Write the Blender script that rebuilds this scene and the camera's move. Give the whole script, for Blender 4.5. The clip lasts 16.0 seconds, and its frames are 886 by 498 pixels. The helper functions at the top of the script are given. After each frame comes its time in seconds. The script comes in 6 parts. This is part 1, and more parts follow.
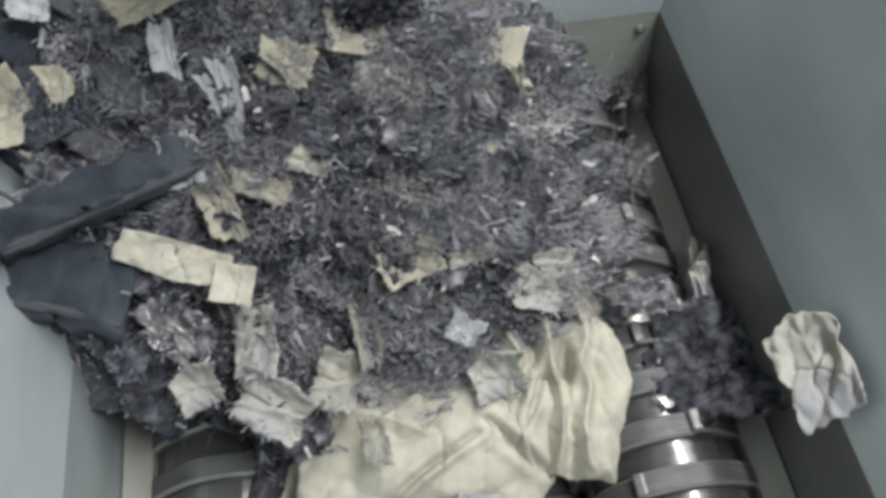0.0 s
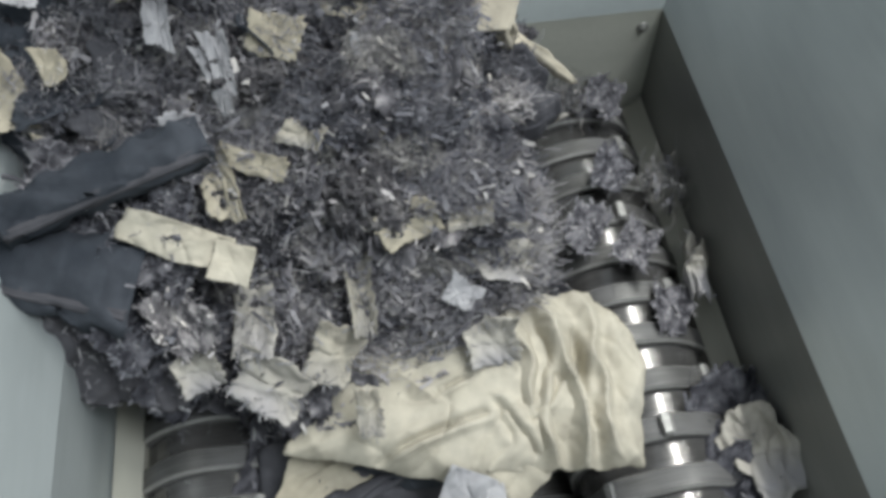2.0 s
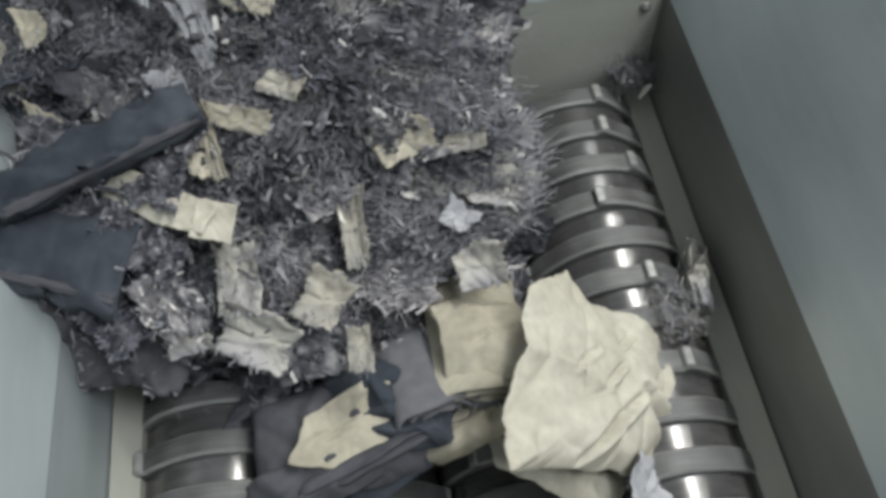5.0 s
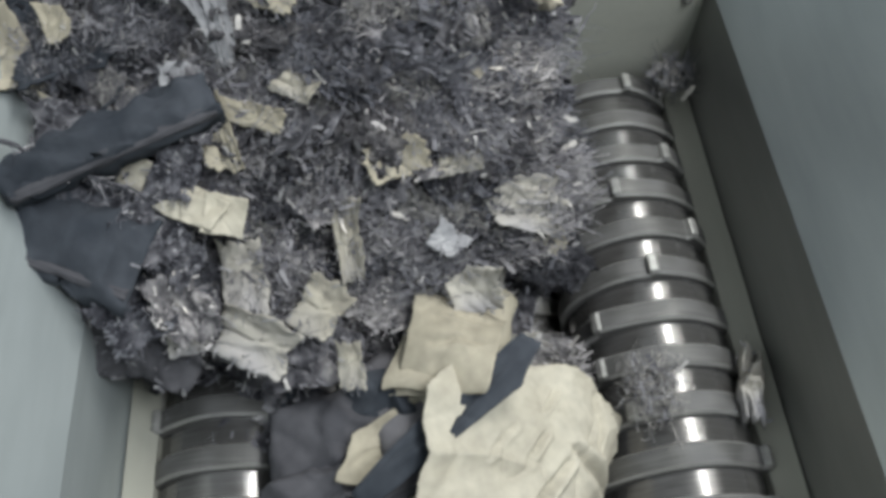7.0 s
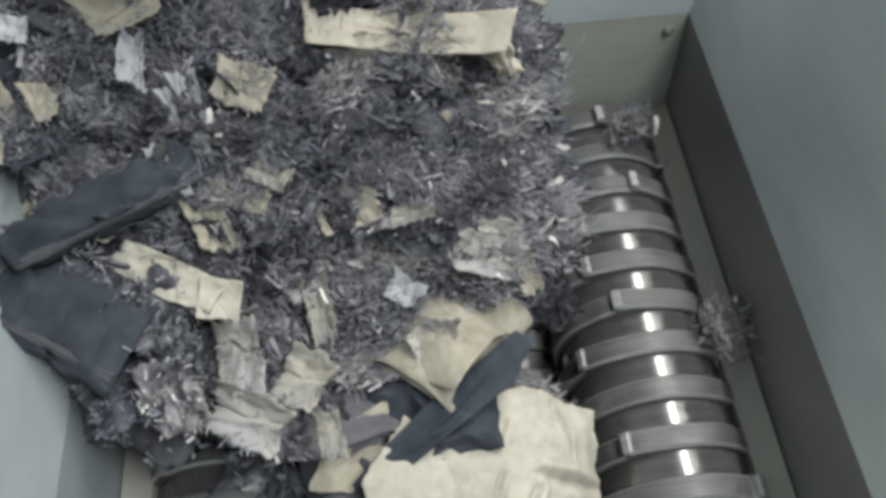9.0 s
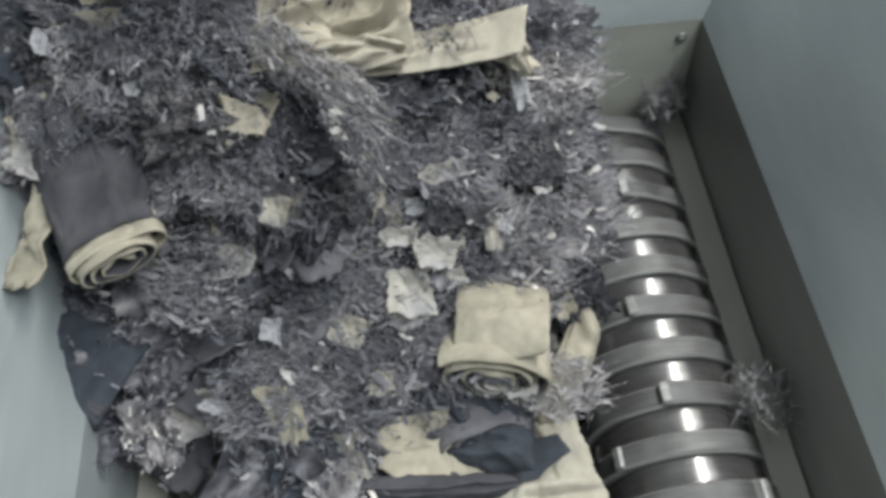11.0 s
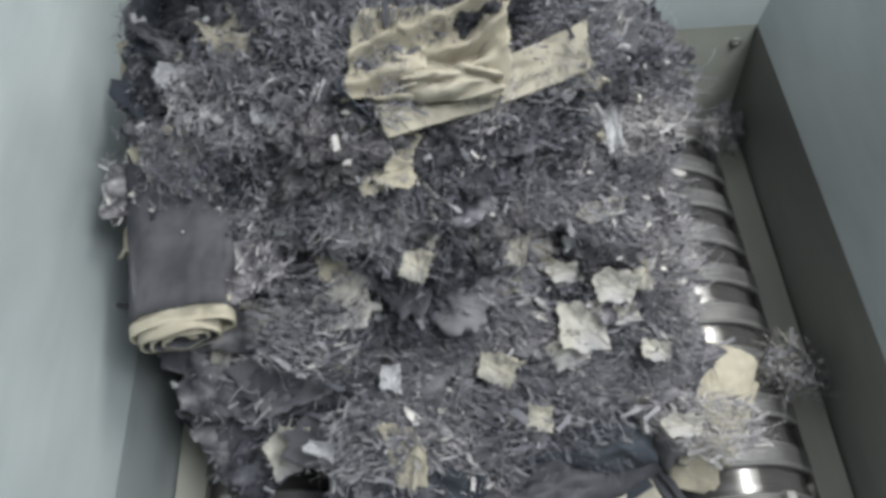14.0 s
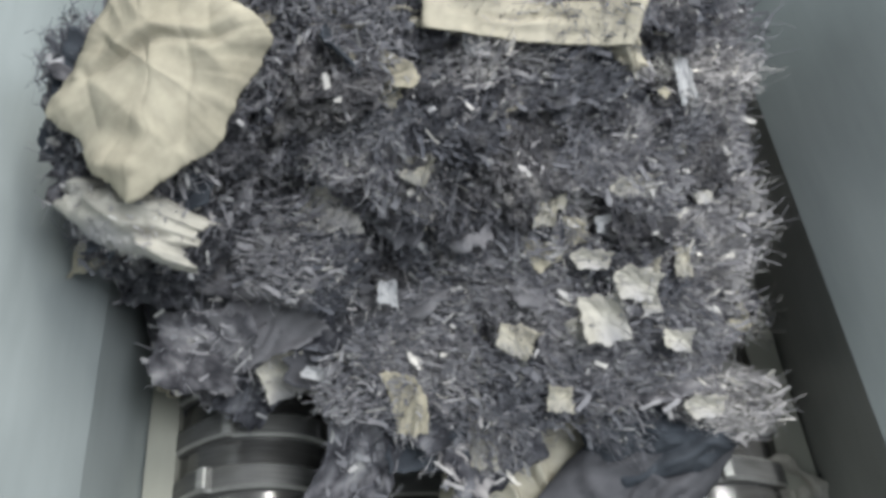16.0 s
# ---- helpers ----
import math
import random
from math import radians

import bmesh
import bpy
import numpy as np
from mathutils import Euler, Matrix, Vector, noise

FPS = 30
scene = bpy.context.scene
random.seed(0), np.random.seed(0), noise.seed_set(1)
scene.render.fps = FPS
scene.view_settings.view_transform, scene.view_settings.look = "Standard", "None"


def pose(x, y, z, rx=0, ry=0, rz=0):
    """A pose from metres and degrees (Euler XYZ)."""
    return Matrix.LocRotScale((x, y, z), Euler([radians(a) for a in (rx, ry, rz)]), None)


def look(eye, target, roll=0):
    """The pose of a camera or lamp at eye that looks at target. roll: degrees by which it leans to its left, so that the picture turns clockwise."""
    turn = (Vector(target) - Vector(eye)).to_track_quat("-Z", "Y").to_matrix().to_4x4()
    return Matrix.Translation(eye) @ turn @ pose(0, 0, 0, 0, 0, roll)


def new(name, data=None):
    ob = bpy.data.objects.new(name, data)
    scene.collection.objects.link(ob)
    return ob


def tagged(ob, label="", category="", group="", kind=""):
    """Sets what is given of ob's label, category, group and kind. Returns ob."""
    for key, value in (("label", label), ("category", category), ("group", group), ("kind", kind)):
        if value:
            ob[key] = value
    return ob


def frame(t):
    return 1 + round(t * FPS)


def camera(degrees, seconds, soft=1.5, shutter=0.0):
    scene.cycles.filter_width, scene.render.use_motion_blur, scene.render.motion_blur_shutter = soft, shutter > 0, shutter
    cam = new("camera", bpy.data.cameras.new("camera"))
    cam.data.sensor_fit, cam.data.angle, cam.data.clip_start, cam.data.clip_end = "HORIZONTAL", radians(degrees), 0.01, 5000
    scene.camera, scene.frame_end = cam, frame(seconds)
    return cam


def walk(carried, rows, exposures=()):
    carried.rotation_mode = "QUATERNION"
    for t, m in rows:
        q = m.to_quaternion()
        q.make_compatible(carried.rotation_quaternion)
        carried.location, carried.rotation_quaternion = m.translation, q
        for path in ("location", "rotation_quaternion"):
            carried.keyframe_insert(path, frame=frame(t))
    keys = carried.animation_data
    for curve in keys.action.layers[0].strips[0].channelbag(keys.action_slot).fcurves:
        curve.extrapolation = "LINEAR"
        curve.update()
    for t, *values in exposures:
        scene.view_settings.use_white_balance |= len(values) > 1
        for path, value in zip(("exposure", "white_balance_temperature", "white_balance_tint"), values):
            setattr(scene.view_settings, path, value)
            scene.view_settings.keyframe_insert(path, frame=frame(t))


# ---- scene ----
# camera: held in the hand over the hopper rim
cam = camera(53.04, 16.0, soft=3.9, shutter=0.4)


def hand_pose(x, y, z, tilt, turn, roll):
    return Matrix.Translation((x, y, z)) @ pose(0, 0, 0, 0, 0, turn) @ pose(0, 0, 0, tilt) @ pose(0, 0, 0, 0, 0, roll)


walk(cam, [(r[0], hand_pose(*r[1:])) for r in (
    (0, -0.077, -1.354, 1.508, 33.82, -7.81, -1.91),
    (0.5, -0.090, -1.350, 1.486, 34.44, -6.37, -2.10),
    (1, -0.090, -1.347, 1.492, 36.03, -7.45, -1.67),
    (1.5, -0.085, -1.351, 1.494, 35.08, -7.97, -1.34),
    (2, -0.077, -1.354, 1.492, 33.80, -8.06, -0.65),
    (2.5, -0.070, -1.358, 1.493, 32.70, -8.68, 0.01),
    (3, -0.063, -1.349, 1.493, 33.38, -8.49, 0.03),
    (3.5, -0.061, -1.342, 1.497, 33.07, -8.12, -0.26),
    (4, -0.058, -1.341, 1.492, 33.28, -7.76, -1.04),
    (6.5, -0.094, -1.364, 1.467, 31.94, -6.58, 0.54),
    (7, -0.092, -1.364, 1.472, 32.02, -5.80, 1.07),
    (7.5, -0.065, -1.362, 1.483, 33.30, -6.93, 0.92),
    (7.8, -0.055, -1.360, 1.481, 33.21, -6.64, 0.51),
    (8, -0.052, -1.360, 1.483, 32.91, -5.93, -0.56),
    (8.5, -0.033, -1.355, 1.491, 33.36, -4.22, -2.22),
    (11, -0.056, -1.350, 1.496, 34.03, -3.48, -2.79),
    (11.5, -0.054, -1.358, 1.501, 32.79, -3.33, -2.74),
    (12, -0.059, -1.366, 1.508, 32.88, -2.25, -2.35),
    (12.2, -0.061, -1.369, 1.510, 32.78, -1.57, -2.18),
    (12.5, -0.062, -1.366, 1.505, 33.07, -1.04, -2.07),
    (13, -0.067, -1.359, 1.493, 33.77, -0.61, -3.28),
    (13.5, -0.074, -1.360, 1.484, 33.94, 0.13, -4.29),
    (14, -0.075, -1.358, 1.477, 34.79, 0.47, -4.40),
    (14.5, -0.061, -1.372, 1.484, 33.83, 0.19, -3.79),
    (15, -0.058, -1.369, 1.479, 33.36, -0.33, -3.83),
    (15.5, -0.064, -1.376, 1.486, 33.05, -1.21, -3.21),
    (16, -0.066, -1.373, 1.478, 33.34, -2.64, -2.48),
)], exposures=((0, 0.03), (2, 0.0), (4.2, -0.06), (6.3, -0.04), (8.7, 0.0), (11, 0.09), (16, 0.22)))

# light: an even bluish ambient, a tube lamp and an added fill lamp overhead
world = bpy.data.worlds.new("hall_daylight")
scene.world = world
world.use_nodes = True
world.node_tree.nodes["Background"].inputs[0].default_value = (0.86, 0.94, 1.0, 1)
world.node_tree.nodes["Background"].inputs[1].default_value = 0.36


def area_lamp(name, eye, target, sx, sy, watts, colour):
    data = bpy.data.lights.new(name, "AREA")
    data.shape, data.size, data.size_y, data.energy, data.color = "RECTANGLE", sx, sy, watts, colour
    ob = new(name, data)
    ob.matrix_world = look(eye, target)
    return ob


area_lamp("tube_lamp", (1.75, 1.2, 4.5), (1.75, 1.2001, 0), 0.12, 3.4, 228, (0.98, 0.98, 0.94))
# Unseen fill lamp, added to brighten the hopper sides and the heap.
area_lamp("roof_light", (1.7, -1.9, 4.4), (0.0, -0.5, 0.2), 1.8, 1.8, 165, (0.93, 0.97, 1.0))


# ---------------------------------------------------------------- materials
def material(name, base, rough, metal=0.0):
    m = bpy.data.materials.new(name)
    m.use_nodes = True
    b = m.node_tree.nodes["Principled BSDF"]
    b.inputs["Base Color"].default_value = (*base, 1)
    b.inputs["Roughness"].default_value = rough
    b.inputs["Metallic"].default_value = metal
    return m, m.node_tree.nodes, m.node_tree.links, b


def ramp_of(nodes, stops):
    r = nodes.new("ShaderNodeValToRGB")
    e = r.color_ramp.elements
    while len(e) < len(stops):
        e.new(0.5)
    for k, (p, c) in enumerate(stops):
        e[k].position, e[k].color = p, (*c, 1)
    return r


def noise_of(nodes, links, scale, detail=6, stretch=None):
    co = nodes.new("ShaderNodeTexCoord")
    n = nodes.new("ShaderNodeTexNoise")
    n.inputs["Scale"].default_value, n.inputs["Detail"].default_value = scale, detail
    if stretch:
        mp = nodes.new("ShaderNodeMapping")
        mp.inputs["Scale"].default_value = stretch
        links.new(co.outputs["Object"], mp.inputs[0])
        links.new(mp.outputs[0], n.inputs["Vector"])
    else:
        links.new(co.outputs["Object"], n.inputs["Vector"])
    return n


def bump_of(nodes, links, b, source, strength, distance):
    bp = nodes.new("ShaderNodeBump")
    bp.inputs["Strength"].default_value, bp.inputs["Distance"].default_value = strength, distance
    links.new(source, bp.inputs["Height"])
    links.new(bp.outputs[0], b.inputs["Normal"])


def mix_of(nodes, links, fac, a, c, mode="MULTIPLY"):
    mx = nodes.new("ShaderNodeMixRGB")
    mx.blend_type = mode
    if isinstance(fac, float):
        mx.inputs[0].default_value = fac
    else:
        links.new(fac, mx.inputs[0])
    links.new(a, mx.inputs[1])
    links.new(c, mx.inputs[2])
    return mx.outputs[0]


def steel_sheet(name, dark, light, rough, metal):
    m, n, l, b = material(name, light, rough, metal)
    big = noise_of(n, l, 2.2, 5, (1, 1, 3))
    fine = noise_of(n, l, 60, 4, (1, 0.1, 1))
    r = ramp_of(n, [(0.3, dark), (0.7, light)])
    l.new(big.outputs[0], r.inputs[0])
    r2 = ramp_of(n, [(0.3, (0.95, 0.95, 0.95)), (0.7, (1, 1, 1))])
    l.new(fine.outputs[0], r2.inputs[0])
    l.new(mix_of(n, l, 1.0, r.outputs[0], r2.outputs[0]), b.inputs["Base Color"])
    rr = ramp_of(n, [(0.3, (rough - 0.1,) * 3), (0.75, (rough + 0.15,) * 3)])
    l.new(big.outputs[0], rr.inputs[0])
    l.new(rr.outputs[0], b.inputs["Roughness"])
    bump_of(n, l, b, fine.outputs[0], 0.025, 0.002)
    return m


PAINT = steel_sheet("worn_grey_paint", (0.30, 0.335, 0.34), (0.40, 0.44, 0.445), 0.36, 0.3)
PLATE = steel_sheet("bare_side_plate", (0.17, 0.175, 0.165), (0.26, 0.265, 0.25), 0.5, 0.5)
LEDGE = steel_sheet("dusty_ledge", (0.24, 0.24, 0.21), (0.36, 0.36, 0.31), 0.6, 0.2)
FRAME = steel_sheet("back_plate", (0.40, 0.41, 0.36), (0.52, 0.53, 0.47), 0.5, 0.2)


def cutter_steel(name, dark, light, rough, dull=0.3):
    m, n, l, b = material(name, light, rough, 0.7)
    rings = noise_of(n, l, 30, 5, (0.4, 6.0, 0.4))
    dust = noise_of(n, l, 14, 6)
    r = ramp_of(n, [(0.32, dark), (0.68, light)])
    l.new(rings.outputs[0], r.inputs[0])
    r2 = ramp_of(n, [(0.45, (0, 0, 0)), (0.72, (0.6, 0.6, 0.6))])
    l.new(dust.outputs[0], r2.inputs[0])
    lint = n.new("ShaderNodeRGB")
    lint.outputs[0].default_value = (0.21, 0.21, 0.215, 1)
    l.new(mix_of(n, l, r2.outputs[0], r.outputs[0], lint.outputs[0], "MIX"), b.inputs["Base Color"])
    r3 = ramp_of(n, [(0.4, (rough,) * 3), (0.75, (rough + dull,) * 3)])
    l.new(dust.outputs[0], r3.inputs[0])
    l.new(r3.outputs[0], b.inputs["Roughness"])
    bump_of(n, l, b, rings.outputs[0], 0.06, 0.002)
    return m


CUTTER = cutter_steel("cutter_steel", (0.105, 0.105, 0.103), (0.165, 0.165, 0.161), 0.55)
SPACER = cutter_steel("polished_spacer_steel", (0.11, 0.108, 0.105), (0.20, 0.197, 0.192), 0.19, 0.10)
EDGE = cutter_steel("worn_bright_edge", (0.30, 0.30, 0.29), (0.42, 0.42, 0.405), 0.5)


def cloth_material(name, stops, weave=900.0, mottle=0.84, island=False, object_random=False, stain=None, grain=0.0):
    m, n, l, b = material(name, stops[0][1], 0.95)
    b.inputs["Specular IOR Level"].default_value = 0.15
    r = ramp_of(n, stops)
    if island:
        g = n.new("ShaderNodeNewGeometry")
        l.new(g.outputs["Random Per Island"], r.inputs[0])
    else:
        l.new(noise_of(n, l, grain or (9 if weave > 200 else 3.2), 8).outputs[0], r.inputs[0])
    col = r.outputs[0]
    spot = noise_of(n, l, 45, 5)
    r2 = ramp_of(n, [(0.3, (mottle, mottle, mottle + 0.01)), (0.65, (1.04, 1.04, 1.04))])
    l.new(spot.outputs[0], r2.inputs[0])
    col = mix_of(n, l, 1.0, col, r2.outputs[0])
    if object_random:
        oi = n.new("ShaderNodeObjectInfo")
        r4 = ramp_of(n, [(0.0, (0.48, 0.50, 0.55)), (0.35, (0.82, 0.83, 0.87)), (0.75, (1.12, 1.11, 1.12)), (1.0, (1.6, 1.56, 1.50))])
        l.new(oi.outputs["Random"], r4.inputs[0])
        col = mix_of(n, l, 1.0, col, r4.outputs[0])
    if stain:
        s = noise_of(n, l, 5.0, 5)
        r3 = ramp_of(n, [(0.52, (0, 0, 0)), (0.66, (0.8, 0.8, 0.8))])
        l.new(s.outputs[0], r3.inputs[0])
        c = n.new("ShaderNodeRGB")
        c.outputs[0].default_value = (*stain, 1)
        col = mix_of(n, l, r3.outputs[0], col, c.outputs[0], "MIX")
    l.new(col, b.inputs["Base Color"])
    # creases and lint: about a centimetre on cloth, coarser on the clods, which are modelled at unit size
    fine = noise_of(n, l, grain * 1.6 or (75.0 if weave > 200 else 9.0), 8)
    deep = 0.006 if grain else (0.0012 if weave > 200 else 0.25)
    bump_of(n, l, b, fine.outputs[0], 0.9 if weave < 200 else 0.55, deep)
    return m


SHRED = cloth_material("shredded_denim", [(0.0, (0.138, 0.136, 0.146)), (0.4, (0.212, 0.209, 0.219)), (0.75, (0.288, 0.283, 0.291)), (0.93, (0.38, 0.372, 0.369)), (1.0, (0.52, 0.505, 0.475))], 600, 0.7, island=True, object_random=True)
CORE = cloth_material("matted_denim_lint", [(0.30, (0.085, 0.086, 0.097)), (0.46, (0.155, 0.154, 0.168)), (0.58, (0.23, 0.227, 0.24)), (0.68, (0.37, 0.362, 0.36))], 160, 0.5, object_random=True)
RAG = cloth_material("frayed_grey_denim", [(0.34, (0.06, 0.060, 0.067)), (0.46, (0.118, 0.116, 0.125)), (0.56, (0.185, 0.181, 0.190)), (0.64, (0.235, 0.23, 0.234)), (0.74, (0.38, 0.37, 0.35))], 150, 0.5, object_random=True, grain=42.0)
ECRU = cloth_material("ecru_cotton", [(0.3, (0.34, 0.312, 0.248)), (0.7, (0.45, 0.415, 0.34))], 1500)
THREAD = cloth_material("loose_thread", [(0.0, (0.10, 0.10, 0.115)), (0.35, (0.19, 0.188, 0.205)), (0.7, (0.27, 0.265, 0.28)), (1.0, (0.36, 0.352, 0.352))], 600, island=True, object_random=True)
YARN = cloth_material("pale_frayed_yarn", [(0.0, (0.19, 0.187, 0.195)), (0.5, (0.29, 0.282, 0.275)), (0.85, (0.38, 0.365, 0.34)), (1.0, (0.52, 0.495, 0.45))], 900, island=True)
GRUBBY = cloth_material("grubby_cream_cotton", [(0.3, (0.27, 0.252, 0.21)), (0.7, (0.45, 0.425, 0.355))], 1500, 0.7, stain=(0.23, 0.225, 0.22))
DENIM = cloth_material("blue_grey_denim", [(0.3, (0.030, 0.036, 0.045)), (0.7, (0.062, 0.069, 0.081))], 1200)
SLATE = cloth_material("dark_slate_denim", [(0.3, (0.055, 0.056, 0.063)), (0.7, (0.096, 0.096, 0.106))], 1200)
CHARCOAL = cloth_material("charcoal_denim", [(0.3, (0.046, 0.046, 0.052)), (0.7, (0.092, 0.091, 0.099))], 1200)
MAUVE = cloth_material("faded_mauve_denim", [(0.3, (0.10, 0.098, 0.107)), (0.7, (0.165, 0.162, 0.173))], 1200)
CREAM = cloth_material("cream_pocket_cotton", [(0.3, (0.385, 0.358, 0.29)), (0.7, (0.49, 0.463, 0.385))], 1500)
BEIGE = cloth_material("beige_cotton_twill", [(0.3, (0.29, 0.265, 0.205)), (0.7, (0.41, 0.378, 0.30))], 1500)
SOILED = cloth_material("soiled_cream_cotton", [(0.3, (0.27, 0.26, 0.235)), (0.7, (0.50, 0.475, 0.415))], 1500, stain=(0.25, 0.25, 0.28))
PALE = cloth_material("pale_blue_lining", [(0.3, (0.27, 0.272, 0.285)), (0.7, (0.40, 0.402, 0.41))], 1500)
HALL = material("hall_grey", (0.45, 0.46, 0.46), 0.9)[0]


# ---------------------------------------------------------------- mesh helpers
def mesh_of(name, bm, *mats, smooth=True):
    me = bpy.data.meshes.new(name)
    bm.to_mesh(me)
    bm.free()
    for m in mats:
        me.materials.append(m)
    if smooth:
        me.polygons.foreach_set("use_smooth", [True] * len(me.polygons))
    return me


def part(name, bm, mat, parent, label="", smooth=False):
    ob = new(name, mesh_of(name, bm, mat, smooth=smooth))
    ob.parent = parent
    return tagged(ob, label)


def raw_mesh(name, verts, faces, mats, slots=None, smooth=True):
    me = bpy.data.meshes.new(name)
    me.from_pydata(verts, [], faces)
    for m in mats:
        me.materials.append(m)
    if slots is not None:
        me.polygons.foreach_set("material_index", slots)
    if smooth:
        me.polygons.foreach_set("use_smooth", [True] * len(faces))
    me.update()
    return me


def slab(bm, corners, thick):
    """A plate on four corners, thickened along its normal."""
    a = [Vector(c) for c in corners]
    nrm = (a[1] - a[0]).cross(a[3] - a[0]).normalized()
    lo = [bm.verts.new(p) for p in a]
    hi = [bm.verts.new(p + nrm * thick) for p in a]
    bm.faces.new(lo[::-1])
    bm.faces.new(hi)
    for i in range(4):
        j = (i + 1) % 4
        bm.faces.new((lo[i], lo[j], hi[j], hi[i]))


def box(bm, x0, x1, y0, y1, z0, z1):
    v = [bm.verts.new((x, y, z)) for z in (z0, z1) for y in (y0, y1) for x in (x0, x1)]
    for f in ((0, 2, 3, 1), (4, 5, 7, 6), (0, 1, 5, 4), (2, 6, 7, 3), (0, 4, 6, 2), (1, 3, 7, 5)):
        bm.faces.new([v[i] for i in f])


def structure(name, corners, thick, mat, label, category):
    bm = bmesh.new()
    slab(bm, corners, thick)
    return tagged(new(name, mesh_of(name, bm, mat, smooth=False)), label, category, kind="structure")


# ---------------------------------------------------------------- hopper and cutting box
W, H, BACK, FRONT, TOP = 0.58, 0.238, 0.0, -1.36, 1.05
OUT = W + (TOP - H) * 0.42
YB, YF = BACK + (TOP - H) * 0.36, FRONT - 0.45

# The plates match; light and shade are put in as lighter and darker colour.
structure("wall_east", [(W, BACK, -0.55), (W, BACK, H), (W, FRONT, H), (W, FRONT, -0.55)], 0.03, PLATE, "bare steel side plate of the cutting box, its dark tone standing in for shade", "machine wall")
structure("wall_west", [(-W, FRONT, -0.55), (-W, FRONT, H), (-W, BACK, H), (-W, BACK, -0.55)], 0.03, PAINT, "steel side plate of the cutting box, its grey lightened to stand in for light", "machine wall")
structure("wall_north", [(-W, BACK, -0.55), (-W, BACK, H), (W, BACK, H), (W, BACK, -0.55)], 0.03, FRAME, "pale greenish end plate of the cutting box", "machine wall")
structure("wall_south", [(W, FRONT, -0.55), (W, FRONT, H), (-W, FRONT, H), (-W, FRONT, -0.55)], 0.03, FRAME, "pale greenish end plate of the cutting box", "machine wall")
structure("hopper_east", [(W, BACK, H), (OUT, YB, TOP), (OUT, YF, TOP), (W, FRONT, H)], 0.012, PAINT, "sloping grey painted steel hopper side", "hopper side")
structure("hopper_west", [(-W, FRONT, H), (-OUT, YF, TOP), (-OUT, YB, TOP), (-W, BACK, H)], 0.012, PAINT, "sloping grey painted steel hopper side", "hopper side")
structure("hopper_north", [(-W, BACK, H), (-OUT, YB, TOP), (OUT, YB, TOP), (W, BACK, H)], 0.012, PAINT, "sloping grey painted steel hopper end", "hopper side")
structure("hopper_south", [(W, FRONT, H), (OUT, YF, TOP), (-OUT, YF, TOP), (-W, FRONT, H)], 0.012, PAINT, "sloping grey painted steel hopper end", "hopper side")
structure("floor", [(-7, -8, -1.6), (7, -8, -1.6), (7, 7, -1.6), (-7, 7, -1.6)], -0.1, HALL, "plain grey concrete hall floor", "floor")
structure("pan_below_cutters", [(-W, FRONT, -0.55), (W, FRONT, -0.55), (W, BACK, -0.55), (-W, BACK, -0.55)], -0.02, PLATE, "dark steel pan below the cutters", "machine pan")

structure("machine_base_east", [(W + 0.03, BACK + 0.03, -1.6), (W + 0.03, BACK + 0.03, -0.2), (W + 0.03, FRONT - 0.03, -0.2), (W + 0.03, FRONT - 0.03, -1.6)], 0.03, PAINT, "plain grey painted base of the machine", "machine base")
structure("machine_base_west", [(-W - 0.03, FRONT - 0.03, -1.6), (-W - 0.03, FRONT - 0.03, -0.2), (-W - 0.03, BACK + 0.03, -0.2), (-W - 0.03, BACK + 0.03, -1.6)], 0.03, PAINT, "plain grey painted base of the machine", "machine base")
structure("machine_base_north", [(-W - 0.03, BACK + 0.03, -1.6), (-W - 0.03, BACK + 0.03, -0.2), (W + 0.03, BACK + 0.03, -0.2), (W + 0.03, BACK + 0.03, -1.6)], 0.03, PAINT, "plain grey painted base of the machine", "machine base")
structure("machine_base_south", [(W + 0.03, FRONT - 0.03, -1.6), (W + 0.03, FRONT - 0.03, -0.2), (-W - 0.03, FRONT - 0.03, -0.2), (-W - 0.03, FRONT - 0.03, -1.6)], 0.03, PAINT, "plain grey painted base of the machine", "machine base")
for name, a, b in (("hall_wall_east", (7, 7), (7, -8)), ("hall_wall_west", (-7, -8), (-7, 7)), ("hall_wall_north", (-7, 7), (7, 7)), ("hall_wall_south", (7, -8), (-7, -8))):
    structure(name, [(*a, -1.6), (*a, 3.2), (*b, 3.2), (*b, -1.6)], 0.2, HALL, "plain grey hall wall", "wall")

PITCH, R_DISC, R_SPACER = 0.0928, 0.166, 0.150


def disc_mesh(hooks):
    """One cutter disc, axis along y, with hooked teeth on its rim and worn chamfers."""
    count, half = 96, PITCH * 0.25 - 0.001
    prof = []
    for i in range(count):
        a = 2 * math.pi * i / count
        r = R_DISC + 0.0012 * math.sin(7 * a)
        for h in hooks:
            d = (a - h) % (2 * math.pi)
            if d < 0.50:
                r += 0.013 * (d / 0.50) ** 1.4
        prof.append((a, r))
    rings = ((-half, 0.006), (-half + 0.005, 0.0), (half - 0.005, 0.0), (half, 0.006))
    verts = [(math.cos(a) * (r - c), y, math.sin(a) * (r - c)) for y, c in rings for a, r in prof]
    faces, slots = [], []
    for k in range(3):
        for i in range(count):
            j = (i + 1) % count
            faces.append((k * count + i, k * count + j, (k + 1) * count + j, (k + 1) * count + i))
            slots.append(0 if k == 1 else 1)
    faces.append(tuple(range(count))[::-1])
    faces.append(tuple(range(3 * count, 4 * count)))
    slots += [0, 0]
    faces = [f[::-1] for f in faces]
    return raw_mesh("cutter_disc", verts, faces, (CUTTER, EDGE), slots, smooth=False)


